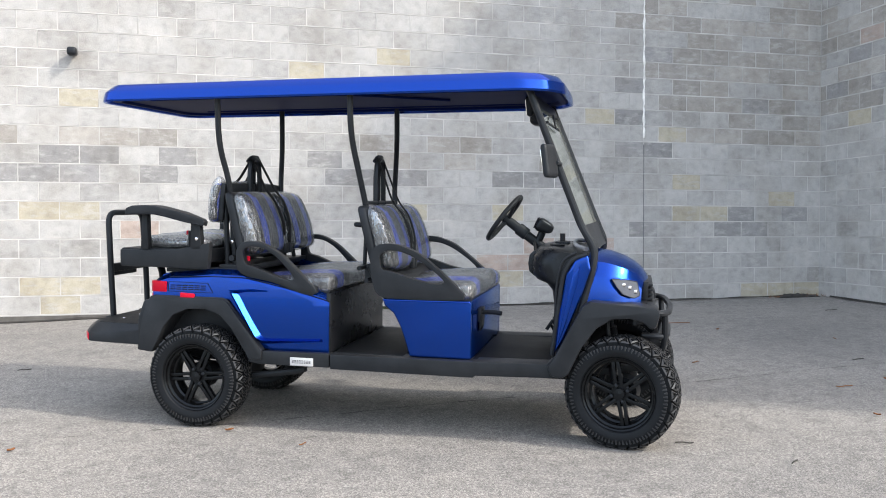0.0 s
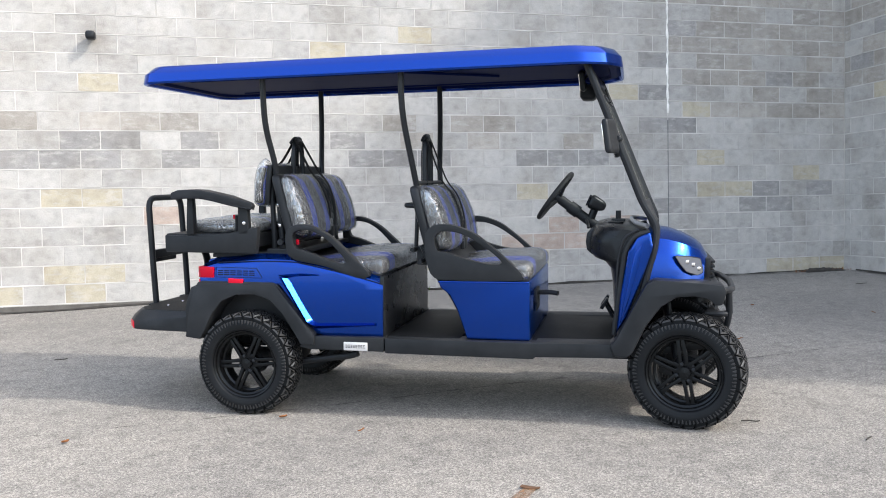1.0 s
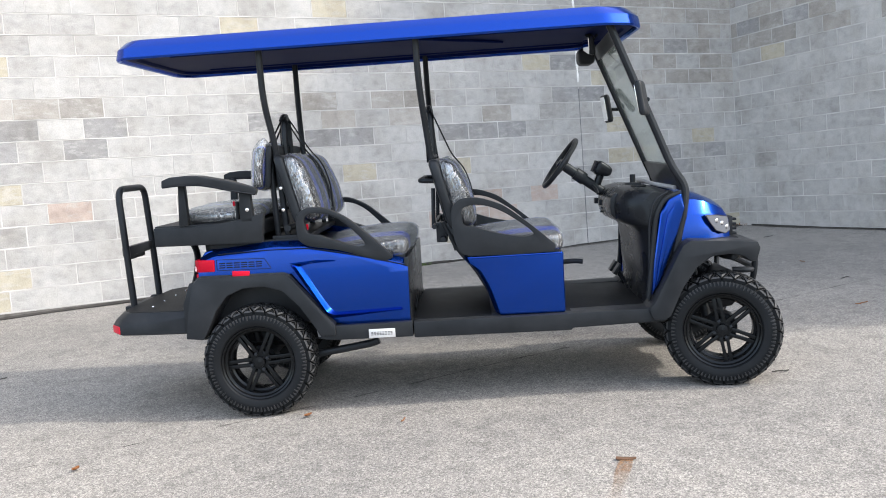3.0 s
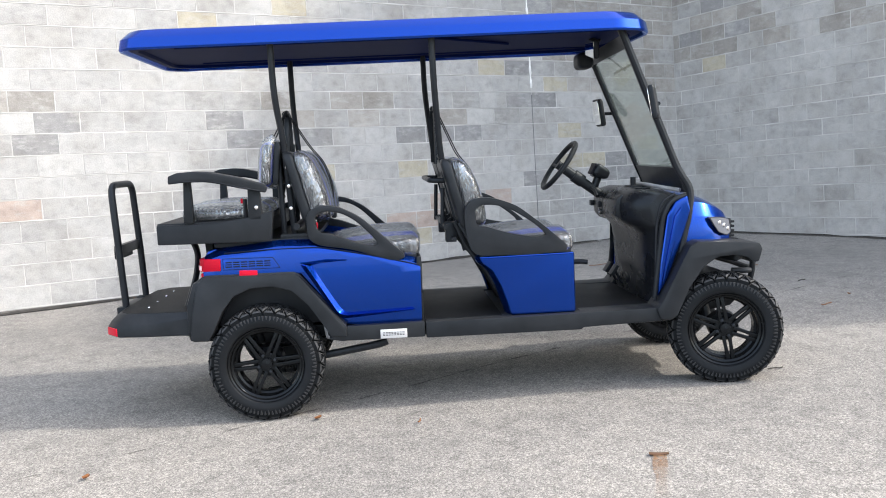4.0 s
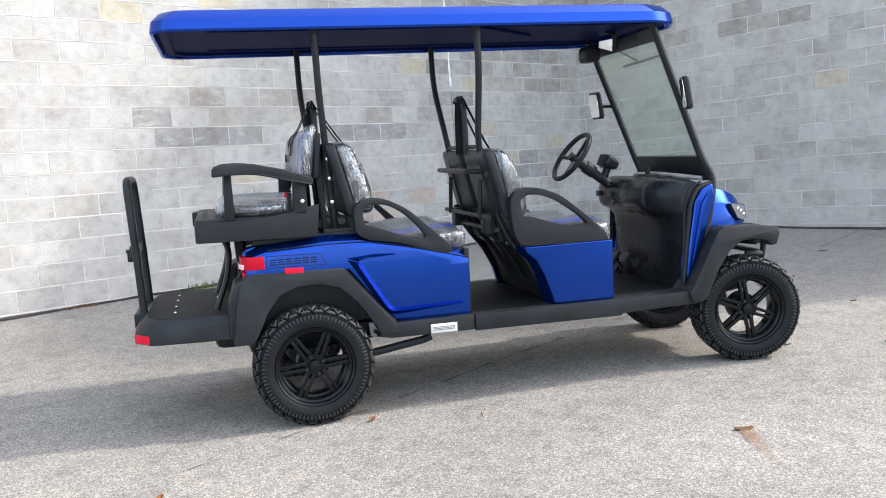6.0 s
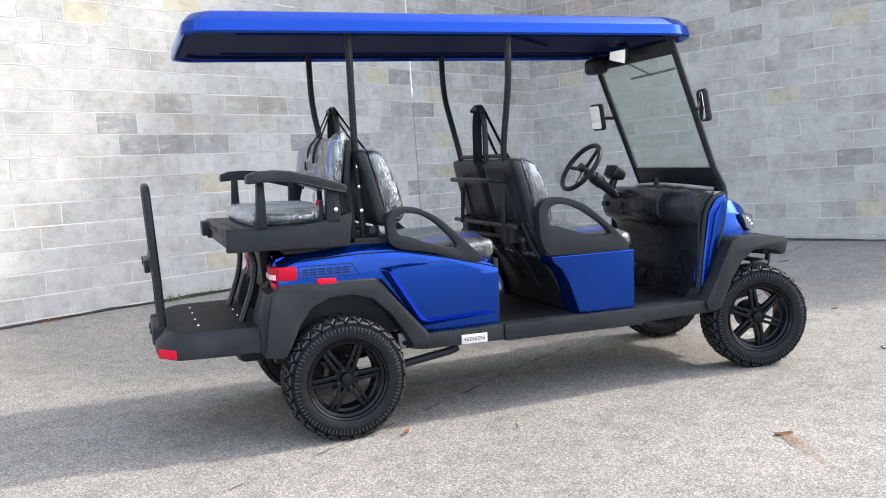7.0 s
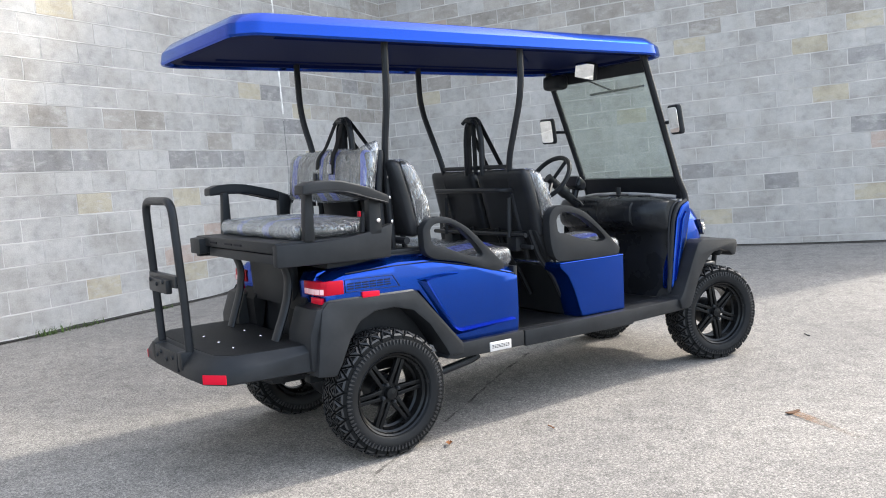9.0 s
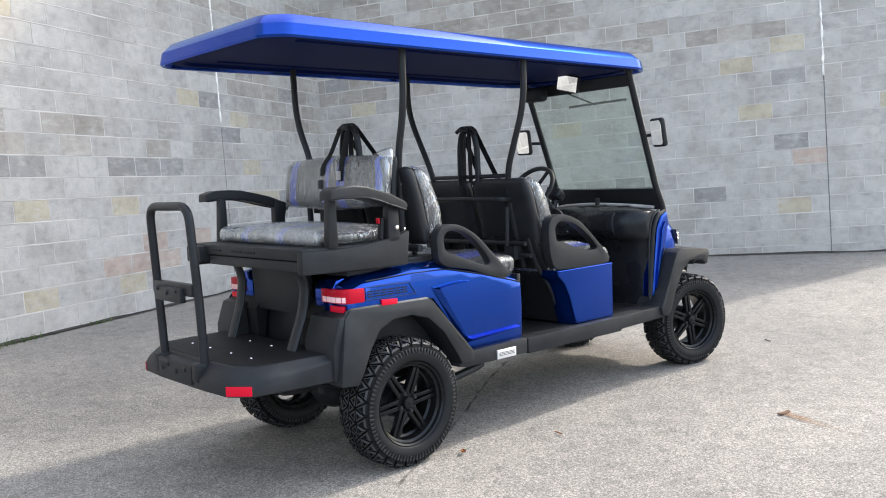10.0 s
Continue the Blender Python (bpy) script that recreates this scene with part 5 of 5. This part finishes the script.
for s in (-1, 1):
    part("step_reflector", prism([(-0.853, s * 0.398), (-0.781, s * 0.484), (-0.768, s * 0.474), (-0.840, s * 0.388)], 0.449, 0.490, 0.002, axis="z"), RED, step, "red corner reflector")
    part("step_arm", tube([(-0.62, s * 0.30, 0.455), (-0.48, s * 0.30, 0.42), (-0.30, s * 0.29, 0.40)], 0.022, 0.1), METAL, step)
loop_h = part("grab_loop", tube([(-0.820, -0.158, 0.545), (-0.830, -0.162, 0.80), (-0.853, -0.152, 1.238), (-0.853, 0.240, 1.238), (-0.830, 0.244, 0.80), (-0.820, 0.240, 0.545)], 0.0195, 0.075, 12), METAL, step, "black steel grab loop standing on the step")
part("loop_bracket", merge(box(-0.862, -0.829, -0.155, 0.235, 0.845, 0.900, 0.006), box(-0.885, -0.855, -0.09, 0.17, 0.815, 0.880, 0.008)), METAL, loop_h)
part("hinge_block", merge(box(-0.872, -0.805, -0.125, 0.205, 0.455, 0.548, 0.012), box(-0.870, -0.806, -0.180, -0.122, 0.470, 0.556, 0.014), box(-0.870, -0.806, 0.202, 0.260, 0.470, 0.556, 0.014)), BLACK, loop_h)
for y, z in ((-0.05, 0.87), (0.04, 0.855), (0.13, 0.87), (-0.07, 0.52), (0.02, 0.50), (0.10, 0.525), (0.16, 0.50)):
    part("bolt", revolve([(0.0, 0.011), (0.006, 0.009), (0.008, 0.0)], 8), METAL, loop_h, m=Matrix.Translation((-0.886 if z > 0.8 else -0.873, y, z)) @ Matrix.Rotation(math.pi / 2, 4, "Z"))

# ---- small things on the wall and the lot ----
lamp = thing("wall_fixture", "small black capped pipe fixture on the block wall", "fixture", Matrix.Translation((-2.43, WALL_Y, 3.015)))
part("cap", pillow((0.10, 0.12, 0.09), 0.03, 5, lambda v: v + Vector((0, -0.10, 0))), METAL, lamp)
part("stub", tube([(0, 0.01, 0.0), (0, -0.08, 0.0)], 0.032, seg=14), METAL, lamp)


def strip(name, path, half, depth, mat, label, wobble):
    rnd = random.Random(5)
    bm = bmesh.new()
    rows = []
    for p, across, out in path:
        w = half * (1 + wobble * rnd.uniform(-1, 1))
        sh = half * wobble * rnd.uniform(-0.6, 0.6)
        rows.append([bm.verts.new(Vector(p) + across * (k * w + sh) + out * (depth if abs(k) < 0.9 else 0.0)) for k in (-1, -0.5, 0.5, 1)])
    for a, b in zip(rows, rows[1:]):
        for k in range(3):
            bm.faces.new((a[k], a[k + 1], b[k + 1], b[k]))
    return tagged(part(name, bm, mat), label, "trim", kind="structure")


ax_n, out_n = Vector((1, 0, 0)), Vector((0, -1, 0))
ax_e, out_e = Vector((0, 1, 0)), Vector((-1, 0, 0))
strip("trim_1", [((JOINT_X, WALL_Y - 0.002, z), ax_n, out_n) for z in np.arange(2.285, 6.0, 0.05)], 0.013, 0.007, CAULK, "ragged white caulk in the wall's control joint", 0.55)
strip("trim_2", [((WALL_X - 0.002, JOINT_Y, z), ax_e, out_e) for z in np.arange(2.30, 6.0, 0.05)], 0.011, 0.007, CAULK, "ragged white caulk in the side wall's control joint", 0.55)
strip("trim_3", [((JOINT_X, WALL_Y - 0.001, z), ax_n, out_n) for z in np.arange(0.1, 2.30, 0.1)], 0.006, 0.002, SEALANT, "grey sealed control joint", 0.15)
strip("trim_4", [((WALL_X - 0.001, JOINT_Y, z), ax_e, out_e) for z in np.arange(0.0, 2.32, 0.1)], 0.006, 0.002, SEALANT, "grey sealed control joint of the side wall", 0.15)


def leaf(x, y, turn, size, curl=0.3, mat=RUST, label="curled brown fallen leaf on the asphalt"):
    rnd = random.Random(int(1000 * x) + 7)
    bm = bmesh.new()
    rows = []
    for k in range(7):
        u = k / 6
        w = size * 0.32 * math.sin(math.pi * min(1, u * 0.93 + 0.05)) ** 0.8
        rows.append([bm.verts.new((size * (u - 0.5), w * s, 0.004 + size * curl * (abs(s) ** 2 * 0.5 + (u - 0.5) ** 2) + 0.003 * rnd.random())) for s in (-1, -0.5, 0, 0.5, 1)])
    for a, b in zip(rows, rows[1:]):
        for k in range(4):
            bm.faces.new((a[k], a[k + 1], b[k + 1], b[k]))
    ob = part("leaf", bm, mat, m=Matrix.Translation((x, y, ground_z(x, y) + 0.006)) @ Matrix.Rotation(turn, 4, "Z"))
    return tagged(ob, label, "leaf", "fallen leaves")


leaf(-1.99, 4.66, 0.9, 0.05)
leaf(-0.84, 4.736, 0.4, 0.05)
leaf(3.72, 4.71, 1.2, 0.04)
leaf(2.93, 3.90, 2.0, 0.045)
leaf(3.88, 7.09, 0.3, 0.05)


def twig(x, y, turn, length, seed):
    r = random.Random(seed)
    pts = [(length * (k / 4 - 0.5), r.uniform(-1, 1) * length * 0.06, 0.004 + r.uniform(0, 0.006)) for k in range(5)]
    ob = part("twig", tube(pts, 0.0035, 0.02, 6), ROUGH_DARK if seed % 2 else RUST, m=Matrix.Translation((x, y, ground_z(x, y) + 0.002)) @ Matrix.Rotation(turn, 4, "Z"))
    return tagged(ob, "thin dry twig lying on the asphalt", "twig", "twigs on the lot")


for k, (x, y, turn, length) in enumerate([(3.74, 7.64, -0.1, 0.30), (4.08, 5.40, 0.2, 0.13), (3.30, 4.615, 0.1, 0.14), (5.95, 8.01, 0.25, 0.20), (2.81, 5.72, 0.4, 0.09), (1.55, 3.75, -0.3, 0.10), (-0.45, 4.35, 0.9, 0.06),
                                          (1.9, 3.3, 0.6, 0.07), (4.6, 6.3, 1.0, 0.12), (-2.4, 6.9, 0.3, 0.10), (-1.7, 3.6, 0.8, 0.06), (5.2, 5.1, -0.5, 0.12)]):
    twig(x, y, turn, length, k)

# worn seam across the lot, open in places
SEAM, gn, gl, gp = material("seam_filler", (0.055, 0.053, 0.05), 0.9)
st = noise_node(gn, gl, 5.0, 8)
gl.new(ramp(gn, gl, st.outputs["Fac"], [(0.42, (0, 0, 0)), (0.60, (0.55, 0.55, 0.55))]).outputs["Color"], gp.inputs["Alpha"])
rnd = random.Random(8)
bm = bmesh.new()
rows = []
for x in np.arange(-7.0, 6.9, 0.07):
    y = 4.97 + 0.055 * x + 0.02 * math.sin(2.1 * x) + rnd.uniform(-0.006, 0.006)
    w = rnd.uniform(0.004, 0.012)
    rows.append([bm.verts.new((x, y + s * w, ground_z(x, y) + 0.004)) for s in (-1, 1)])
for a, b in zip(rows, rows[1:]):
    bm.faces.new((a[0], a[1], b[1], b[0]))
tagged(part("seam", bm, SEAM), "thin worn seam in the asphalt", "seam", kind="stuff")

# dark soil washed into the corner
bm = pillow((0.62, 0.16, 0.07), 0.03, 14)
for v in bm.verts:
    v.co += Vector((0.02 * noise.noise(v.co * 30), 0.02 * noise.noise(v.co * 34 + Vector((5, 0, 0))), 0.025 * noise.noise(v.co * 26 + Vector((0, 7, 0)))))
    v.co.z *= max(0.15, 1 - (v.co.x / 0.33) ** 2)
tagged(part("soil", bm, ROUGH_DARK, m=Matrix.Translation((6.55, 9.40, ground_z(6.55, 9.40) + 0.005))), "dark soil and litter in the corner of the walls", "soil", kind="stuff")

# rusty drip on the asphalt below a dark stub of metal
STAIN, gn, gl, gp = material("rust_stain", (0.23, 0.125, 0.06), 0.9)
st = noise_node(gn, gl, 60.0, 6)
run = gn.new("ShaderNodeTexCoord")
split = gn.new("ShaderNodeSeparateXYZ")
gl.new(run.outputs["Generated"], split.inputs["Vector"])
far = ramp(gn, gl, split.outputs["Y"], [(0.0, (0, 0, 0)), (0.35, (0.22, 0.22, 0.22)), (0.98, (0.85, 0.85, 0.85))]).outputs["Color"]
speck = ramp(gn, gl, st.outputs["Fac"], [(0.36, (0.15, 0.15, 0.15)), (0.60, (1, 1, 1))]).outputs["Color"]
gl.new(mix_color(gn, gl, far, speck, 1.0, "MULTIPLY"), gp.inputs["Alpha"])
bm = bmesh.new()
rows = []
side = Vector((0.72, -0.69))
for k in range(12):
    u = k / 11
    cx, cy, w = 0.116 - 0.33 * u, 3.250 - 0.335 * u, 0.026 + 0.006 * math.sin(7 * u)
    rows.append([bm.verts.new((cx + s * w * side.x, cy + s * w * side.y, ground_z(cx, cy) + 0.006)) for s in (-1, 1)])
for a, b in zip(rows, rows[1:]):
    bm.faces.new((a[0], a[1], b[1], b[0]))
tagged(part("stain", bm, STAIN), "faint rusty drip stain on the asphalt", "stain", kind="stuff")
stub = part("metal_stub", pillow((0.085, 0.030, 0.007), 0.003, 7, lambda v: Vector((v.x, v.y * (1 - 9.0 * max(0.0, v.x)) + 0.05 * v.x, v.z + 2.0 * v.x * v.x))), plastic("rusted_iron", (0.11, 0.062, 0.038), 0.8, 200.0, 0.4), m=Matrix.Translation((0.116, 3.254, ground_z(0.116, 3.254) + 0.006)) @ Matrix.Rotation(radians(-40), 4, "Z"))
tagged(stub, "small rusted dark metal stub set in the asphalt", "metal stub")

# weeds and swept-up litter along the foot of the wall
def tuft(x, y, n, h, seed, green=True):
    r = random.Random(seed)
    bm = bmesh.new()
    for k in range(n):
        a, lean = r.uniform(0, math.tau), r.uniform(0.2, 1.0)
        b = Vector((r.gauss(0, 0.10), r.uniform(-0.05, 0.03), 0.0))
        hh, w = h * r.uniform(0.4, 1.0), r.uniform(0.002, 0.005)
        d = Vector((math.cos(a), math.sin(a), 0))
        s = Vector((-d.y, d.x, 0)) * w
        mid, tip = b + d * hh * lean * 0.4 + Vector((0, 0, hh * 0.6)), b + d * hh * lean + Vector((0, 0, hh * 0.8))
        v = [bm.verts.new(p) for p in (b - s, b + s, mid + s * 0.8, tip, mid - s * 0.8)]
        bm.faces.new(v)
    ob = part("weed_tuft", bm, GREEN if green else RUST, m=Matrix.Translation((x, y, ground_z(x, y))))
    return tagged(ob, "small green weeds at the foot of the block wall" if green else "dry brown weeds at the foot of the block wall", "weed", "weeds along the wall", "stuff")


tuft(0.55, 9.40, 60, 0.10, 1)
tuft(1.0, 9.42, 40, 0.07, 2)
tuft(1.9, 9.42, 30, 0.06, 3)
tuft(6.3, 9.40, 50, 0.05, 4, False)
tuft(6.75, 9.38, 60, 0.07, 5, False)
tuft(-0.6, 9.42, 26, 0.05, 6, False)

# uneven dark line where the lot meets the walls
for name, pts, across in (("baseboard_1", [(x, WALL_Y) for x in np.arange(-13.5, WALL_X, 0.3)], Vector((0, -1, 0))), ("baseboard_2", [(WALL_X, y) for y in np.arange(SIDE_END, WALL_Y, 0.3)], Vector((-1, 0, 0)))):
    rnd = random.Random(3)
    bm = bmesh.new()
    rows = []
    for x, y in pts:
        h, d = rnd.uniform(0.012, 0.030), rnd.uniform(0.02, 0.05)
        z = ground_z(x, y)
        p = Vector((x, y, z)) + across * (0.010 if name == "baseboard_1" else 0.0)
        rows.append([bm.verts.new(p + across * 0.004 + Vector((0, 0, h))), bm.verts.new(p + across * 0.012 + Vector((0, 0, h * 0.4))), bm.verts.new(p + across * d + Vector((0, 0, 0.008)))])
    for a, b in zip(rows, rows[1:]):
        for k in range(2):
            bm.faces.new((a[k], a[k + 1], b[k + 1], b[k]))
    tagged(part(name, bm, ROUGH_DARK), "uneven dark line at the foot of the wall", "trim", kind="structure")

# ---- the blocks themselves ----
def block_mesh(length, color):
    """One block face with eased edges, standing a little proud of the mortar."""
    g, h, e = HEAD_GAP / 2, BED_GAP / 2, 0.0025
    bm = bmesh.new()
    edge = ((g, h), (length - g, h), (length - g, BH - h), (g, BH - h))
    back = [bm.verts.new((x, 0.012, z)) for x, z in edge]
    mid = [bm.verts.new((x, 0.0025, z)) for x, z in edge]
    front = [bm.verts.new((x, 0.0, z)) for x, z in ((g + e, h + e), (length - g - e, h + e), (length - g - e, BH - h - e), (g + e, BH - h - e))]
    for a, b in ((back, mid), (mid, front)):
        for k in range(4):
            bm.faces.new((a[k], a[(k + 1) % 4], b[(k + 1) % 4], b[k]))
    bm.faces.new(front)
    bmesh.ops.recalc_face_normals(bm, faces=bm.faces)
    me = bpy.data.meshes.new("block")
    bm.to_mesh(me)
    bm.free()
    me.materials.append(BLOCKS[color])
    return me


def course_cuts(n, joint, lo, hi):
    """Block ends along a course: running bond, with a straight control joint."""
    first = joint + (BW / 2 if n % 2 else 0.0)
    k0, k1 = math.floor((lo - first) / BW), math.ceil((hi - first) / BW)
    cuts = [first + k * BW for k in range(k0, k1 + 1)]
    cuts = [c for c in cuts if lo + 0.04 < c < hi - 0.04] + [lo, hi]
    if n % 2:
        cuts.append(joint)
    return sorted(cuts)


meshes = {}


def lay(wall, joint, lo, hi, near_lo, near_hi, near_course, place, marked, seed, shades):
    """Lay a wall of block: nearest ones as pieces of their own, the rest joined."""
    rnd = random.Random(seed)
    rest_v, rest_f, rest_m = [], [], []
    names = list(BLOCKS)
    plan = {at: c for c, spots in marked.items() for at in spots}
    count = 0
    for n in range(0, int(TOP / BH)):
        cuts = course_cuts(n, joint, lo, hi)
        for a, b in zip(cuts, cuts[1:]):
            pick = rnd.random()
            color = "light"
            for name, share in shades:
                if pick < share:
                    color = name
                    break
                pick -= share
            k = math.floor(((a + b) / 2 - joint - (BW / 2 if n % 2 else 0.0)) / BW)
            if (seed == 21 and a > joint - 0.01 and 11 <= n <= 21) or (seed == 22 and a > joint + 2.8 and n >= 13):
                color = "umber" if rnd.random() < 0.62 else color
            color = plan.get((n, k), color)
            proud = rnd.uniform(0.0, 0.002)
            if near_lo - 0.3 <= a and b <= near_hi + 0.01 and n < near_course and count < 300:
                key = (round(b - a, 3), color)
                if key not in meshes:
                    meshes[key] = block_mesh(b - a, color)
                ob = new("block", meshes[key])
                ob.matrix_basis = place(a, b, n * BH, proud)
                ob.parent = wall
                count += 1
            else:
                m = place(a, b, n * BH, proud)
                L, g, h, e = b - a, HEAD_GAP / 2, BED_GAP / 2, 0.0025
                base = len(rest_v)
                for y, q in ((0.012, 0.0), (0.0, e)):
                    for x, z in ((g + q, h + q), (L - g - q, h + q), (L - g - q, BH - h - q), (g + q, BH - h - q)):
                        rest_v.append(m @ Vector((x, y, z)))
                for k in range(4):
                    rest_f.append((base + k, base + (k + 1) % 4, base + 4 + (k + 1) % 4, base + 4 + k))
                rest_f.append((base + 4, base + 5, base + 6, base + 7))
                rest_m += [names.index(color)] * 5
    me = bpy.data.meshes.new("far_blocks")
    me.from_pydata(rest_v, [], rest_f)
    for name in names:
        me.materials.append(BLOCKS[name])
    me.polygons.foreach_set("material_index", rest_m)
    ob = new("far_blocks", me)
    ob.parent = wall
    tagged(ob, "upper and outer courses of grey concrete block", kind="stuff")


# blocks that stand out by their colour: course and place from the control joint
MARKED_N = {
    "tan": [(1, -18), (1, 3), (1, 4), (1, 5), (2, -18), (2, -17), (2, -8), (2, -5), (6, -18), (6, -17), (6, -8), (6, -5), (6, 1), (6, 2), (8, 1), (11, 0), (12, -17), (12, -2), (14, -11)],
    "dark": [(5, -1), (5, 2), (5, 3), (6, 3), (6, 5), (8, -19), (8, -18), (8, -17), (8, -15), (8, -10), (8, -9), (8, -8), (8, -5), (8, -4), (8, -3), (9, -18), (9, -17), (9, -15), (9, -11), (10, -1), (10, 0), (12, -1), (13, 3), (14, -1), (16, 0)],
    "umber": [(9, -9), (9, -7), (9, -4), (10, -19), (10, -17), (10, -16), (10, -15), (10, -9), (10, -7), (10, -6), (13, 0), (13, 1), (13, 4), (14, 1), (14, 2), (14, 5), (15, 0), (15, 1), (15, 2), (15, 3), (15, 4), (15, 5), (16, 1), (16, 2), (16, 3), (16, 4), (16, 5), (17, 1), (17, 2), (17, 4), (17, 5), (18, -1), (18, 0), (18, 2), (18, 5)],
    "mid": [(2, -9), (3, 0), (3, 3), (4, -19), (4, -18), (4, -17), (4, -8), (4, 1), (4, 2), (4, 4), (5, -10), (5, 0), (5, 4), (6, -9), (6, 4), (8, -16), (8, -11), (8, -2), (9, -19), (9, -14), (9, -13), (9, -8), (10, -14), (10, -8), (10, -5), (12, -16), (12, 0), (12, 1), (13, 5), (14, 0), (14, 3), (14, 4), (17, 0), (17, 3)],
    "pink": [(3, -6), (3, -5), (3, -4), (4, -4), (4, -2), (5, -16)],
}
MARKED_E = {
    "pink": [(6, 0), (17, 14)],
    "dark": [(4, 3), (5, 5), (7, 0), (11, 0), (14, 14), (14, 16), (16, 15)],
    "tan": [(2, 5), (3, 0), (9, 1), (12, 2), (12, 15), (13, 0)],
    "umber": [(14, 1), (14, 2), (14, 3), (14, 5), (15, 4)],
    "mid": [(11, 1), (11, 4), (11, 5), (12, 4), (14, 6)],
}
lay(wall_n, JOINT_X, -14.0, WALL_X, -3.3, WALL_X, 12, lambda a, b, z, p: Matrix.Translation((a, WALL_Y - p, z)), MARKED_N, 21, [("mid", 0.16), ("tan", 0.015)])
lay(wall_e, JOINT_Y, SIDE_END, WALL_Y, 1.5, WALL_Y, 16, lambda a, b, z, p: Matrix.Translation((WALL_X - p, b, z)) @ Matrix.Rotation(-math.pi / 2, 4, "Z"), MARKED_E, 22, [("mid", 0.22), ("tan", 0.01)])

# mortar smeared unevenly along the joints
for wall, joint, lo, hi, at, seed in ((wall_n, JOINT_X, -6.0, WALL_X - 0.01, lambda a, d, z: (a, WALL_Y - d, z), 4), (wall_e, JOINT_Y, SIDE_END + 0.01, WALL_Y - 0.01, lambda a, d, z: (WALL_X - d, a, z), 5)):
    rnd = random.Random(seed)
    verts, faces = [], []
    for n in range(1, 30):
        base = len(verts)
        steps = np.arange(lo, hi, 0.085)
        for a in steps:
            up, down, proud = rnd.uniform(0.004, 0.011), rnd.uniform(0.004, 0.010), rnd.uniform(0.0006, 0.0042)
            verts += [at(a, -0.0015, n * BH - down), at(a, proud, n * BH - down * 0.5), at(a, proud * 0.6, n * BH + up * 0.6), at(a, -0.0015, n * BH + up)]
        for k in range(len(steps) - 1):
            p = base + 4 * k
            faces += [(p + q, p + 4 + q, p + 5 + q, p + 1 + q) for q in range(3)]
        for cut in course_cuts(n - 1, joint, lo, hi)[1:-1]:
            if abs(cut - joint) < 0.01 or rnd.random() < 0.12:
                continue
            base, zs = len(verts), np.linspace((n - 1) * BH + 0.004, n * BH - 0.004, 6)
            for z in zs:
                left, right, proud = rnd.uniform(0.003, 0.010), rnd.uniform(0.003, 0.010), rnd.uniform(0.0008, 0.0034)
                verts += [at(cut - left, -0.0015, z), at(cut - left * 0.5, proud, z), at(cut + right * 0.5, proud, z), at(cut + right, -0.0015, z)]
            for k in range(5):
                p = base + 4 * k
                faces += [(p + q, p + 1 + q, p + 5 + q, p + 4 + q) for q in range(3)]
    me = bpy.data.meshes.new("bed_mortar")
    me.from_pydata(verts, [], faces)
    me.materials.append(MORTAR)
    ob = new("bed_mortar", me)
    ob.parent = wall
    tagged(ob, "uneven pale mortar smeared along the joints", kind="stuff")
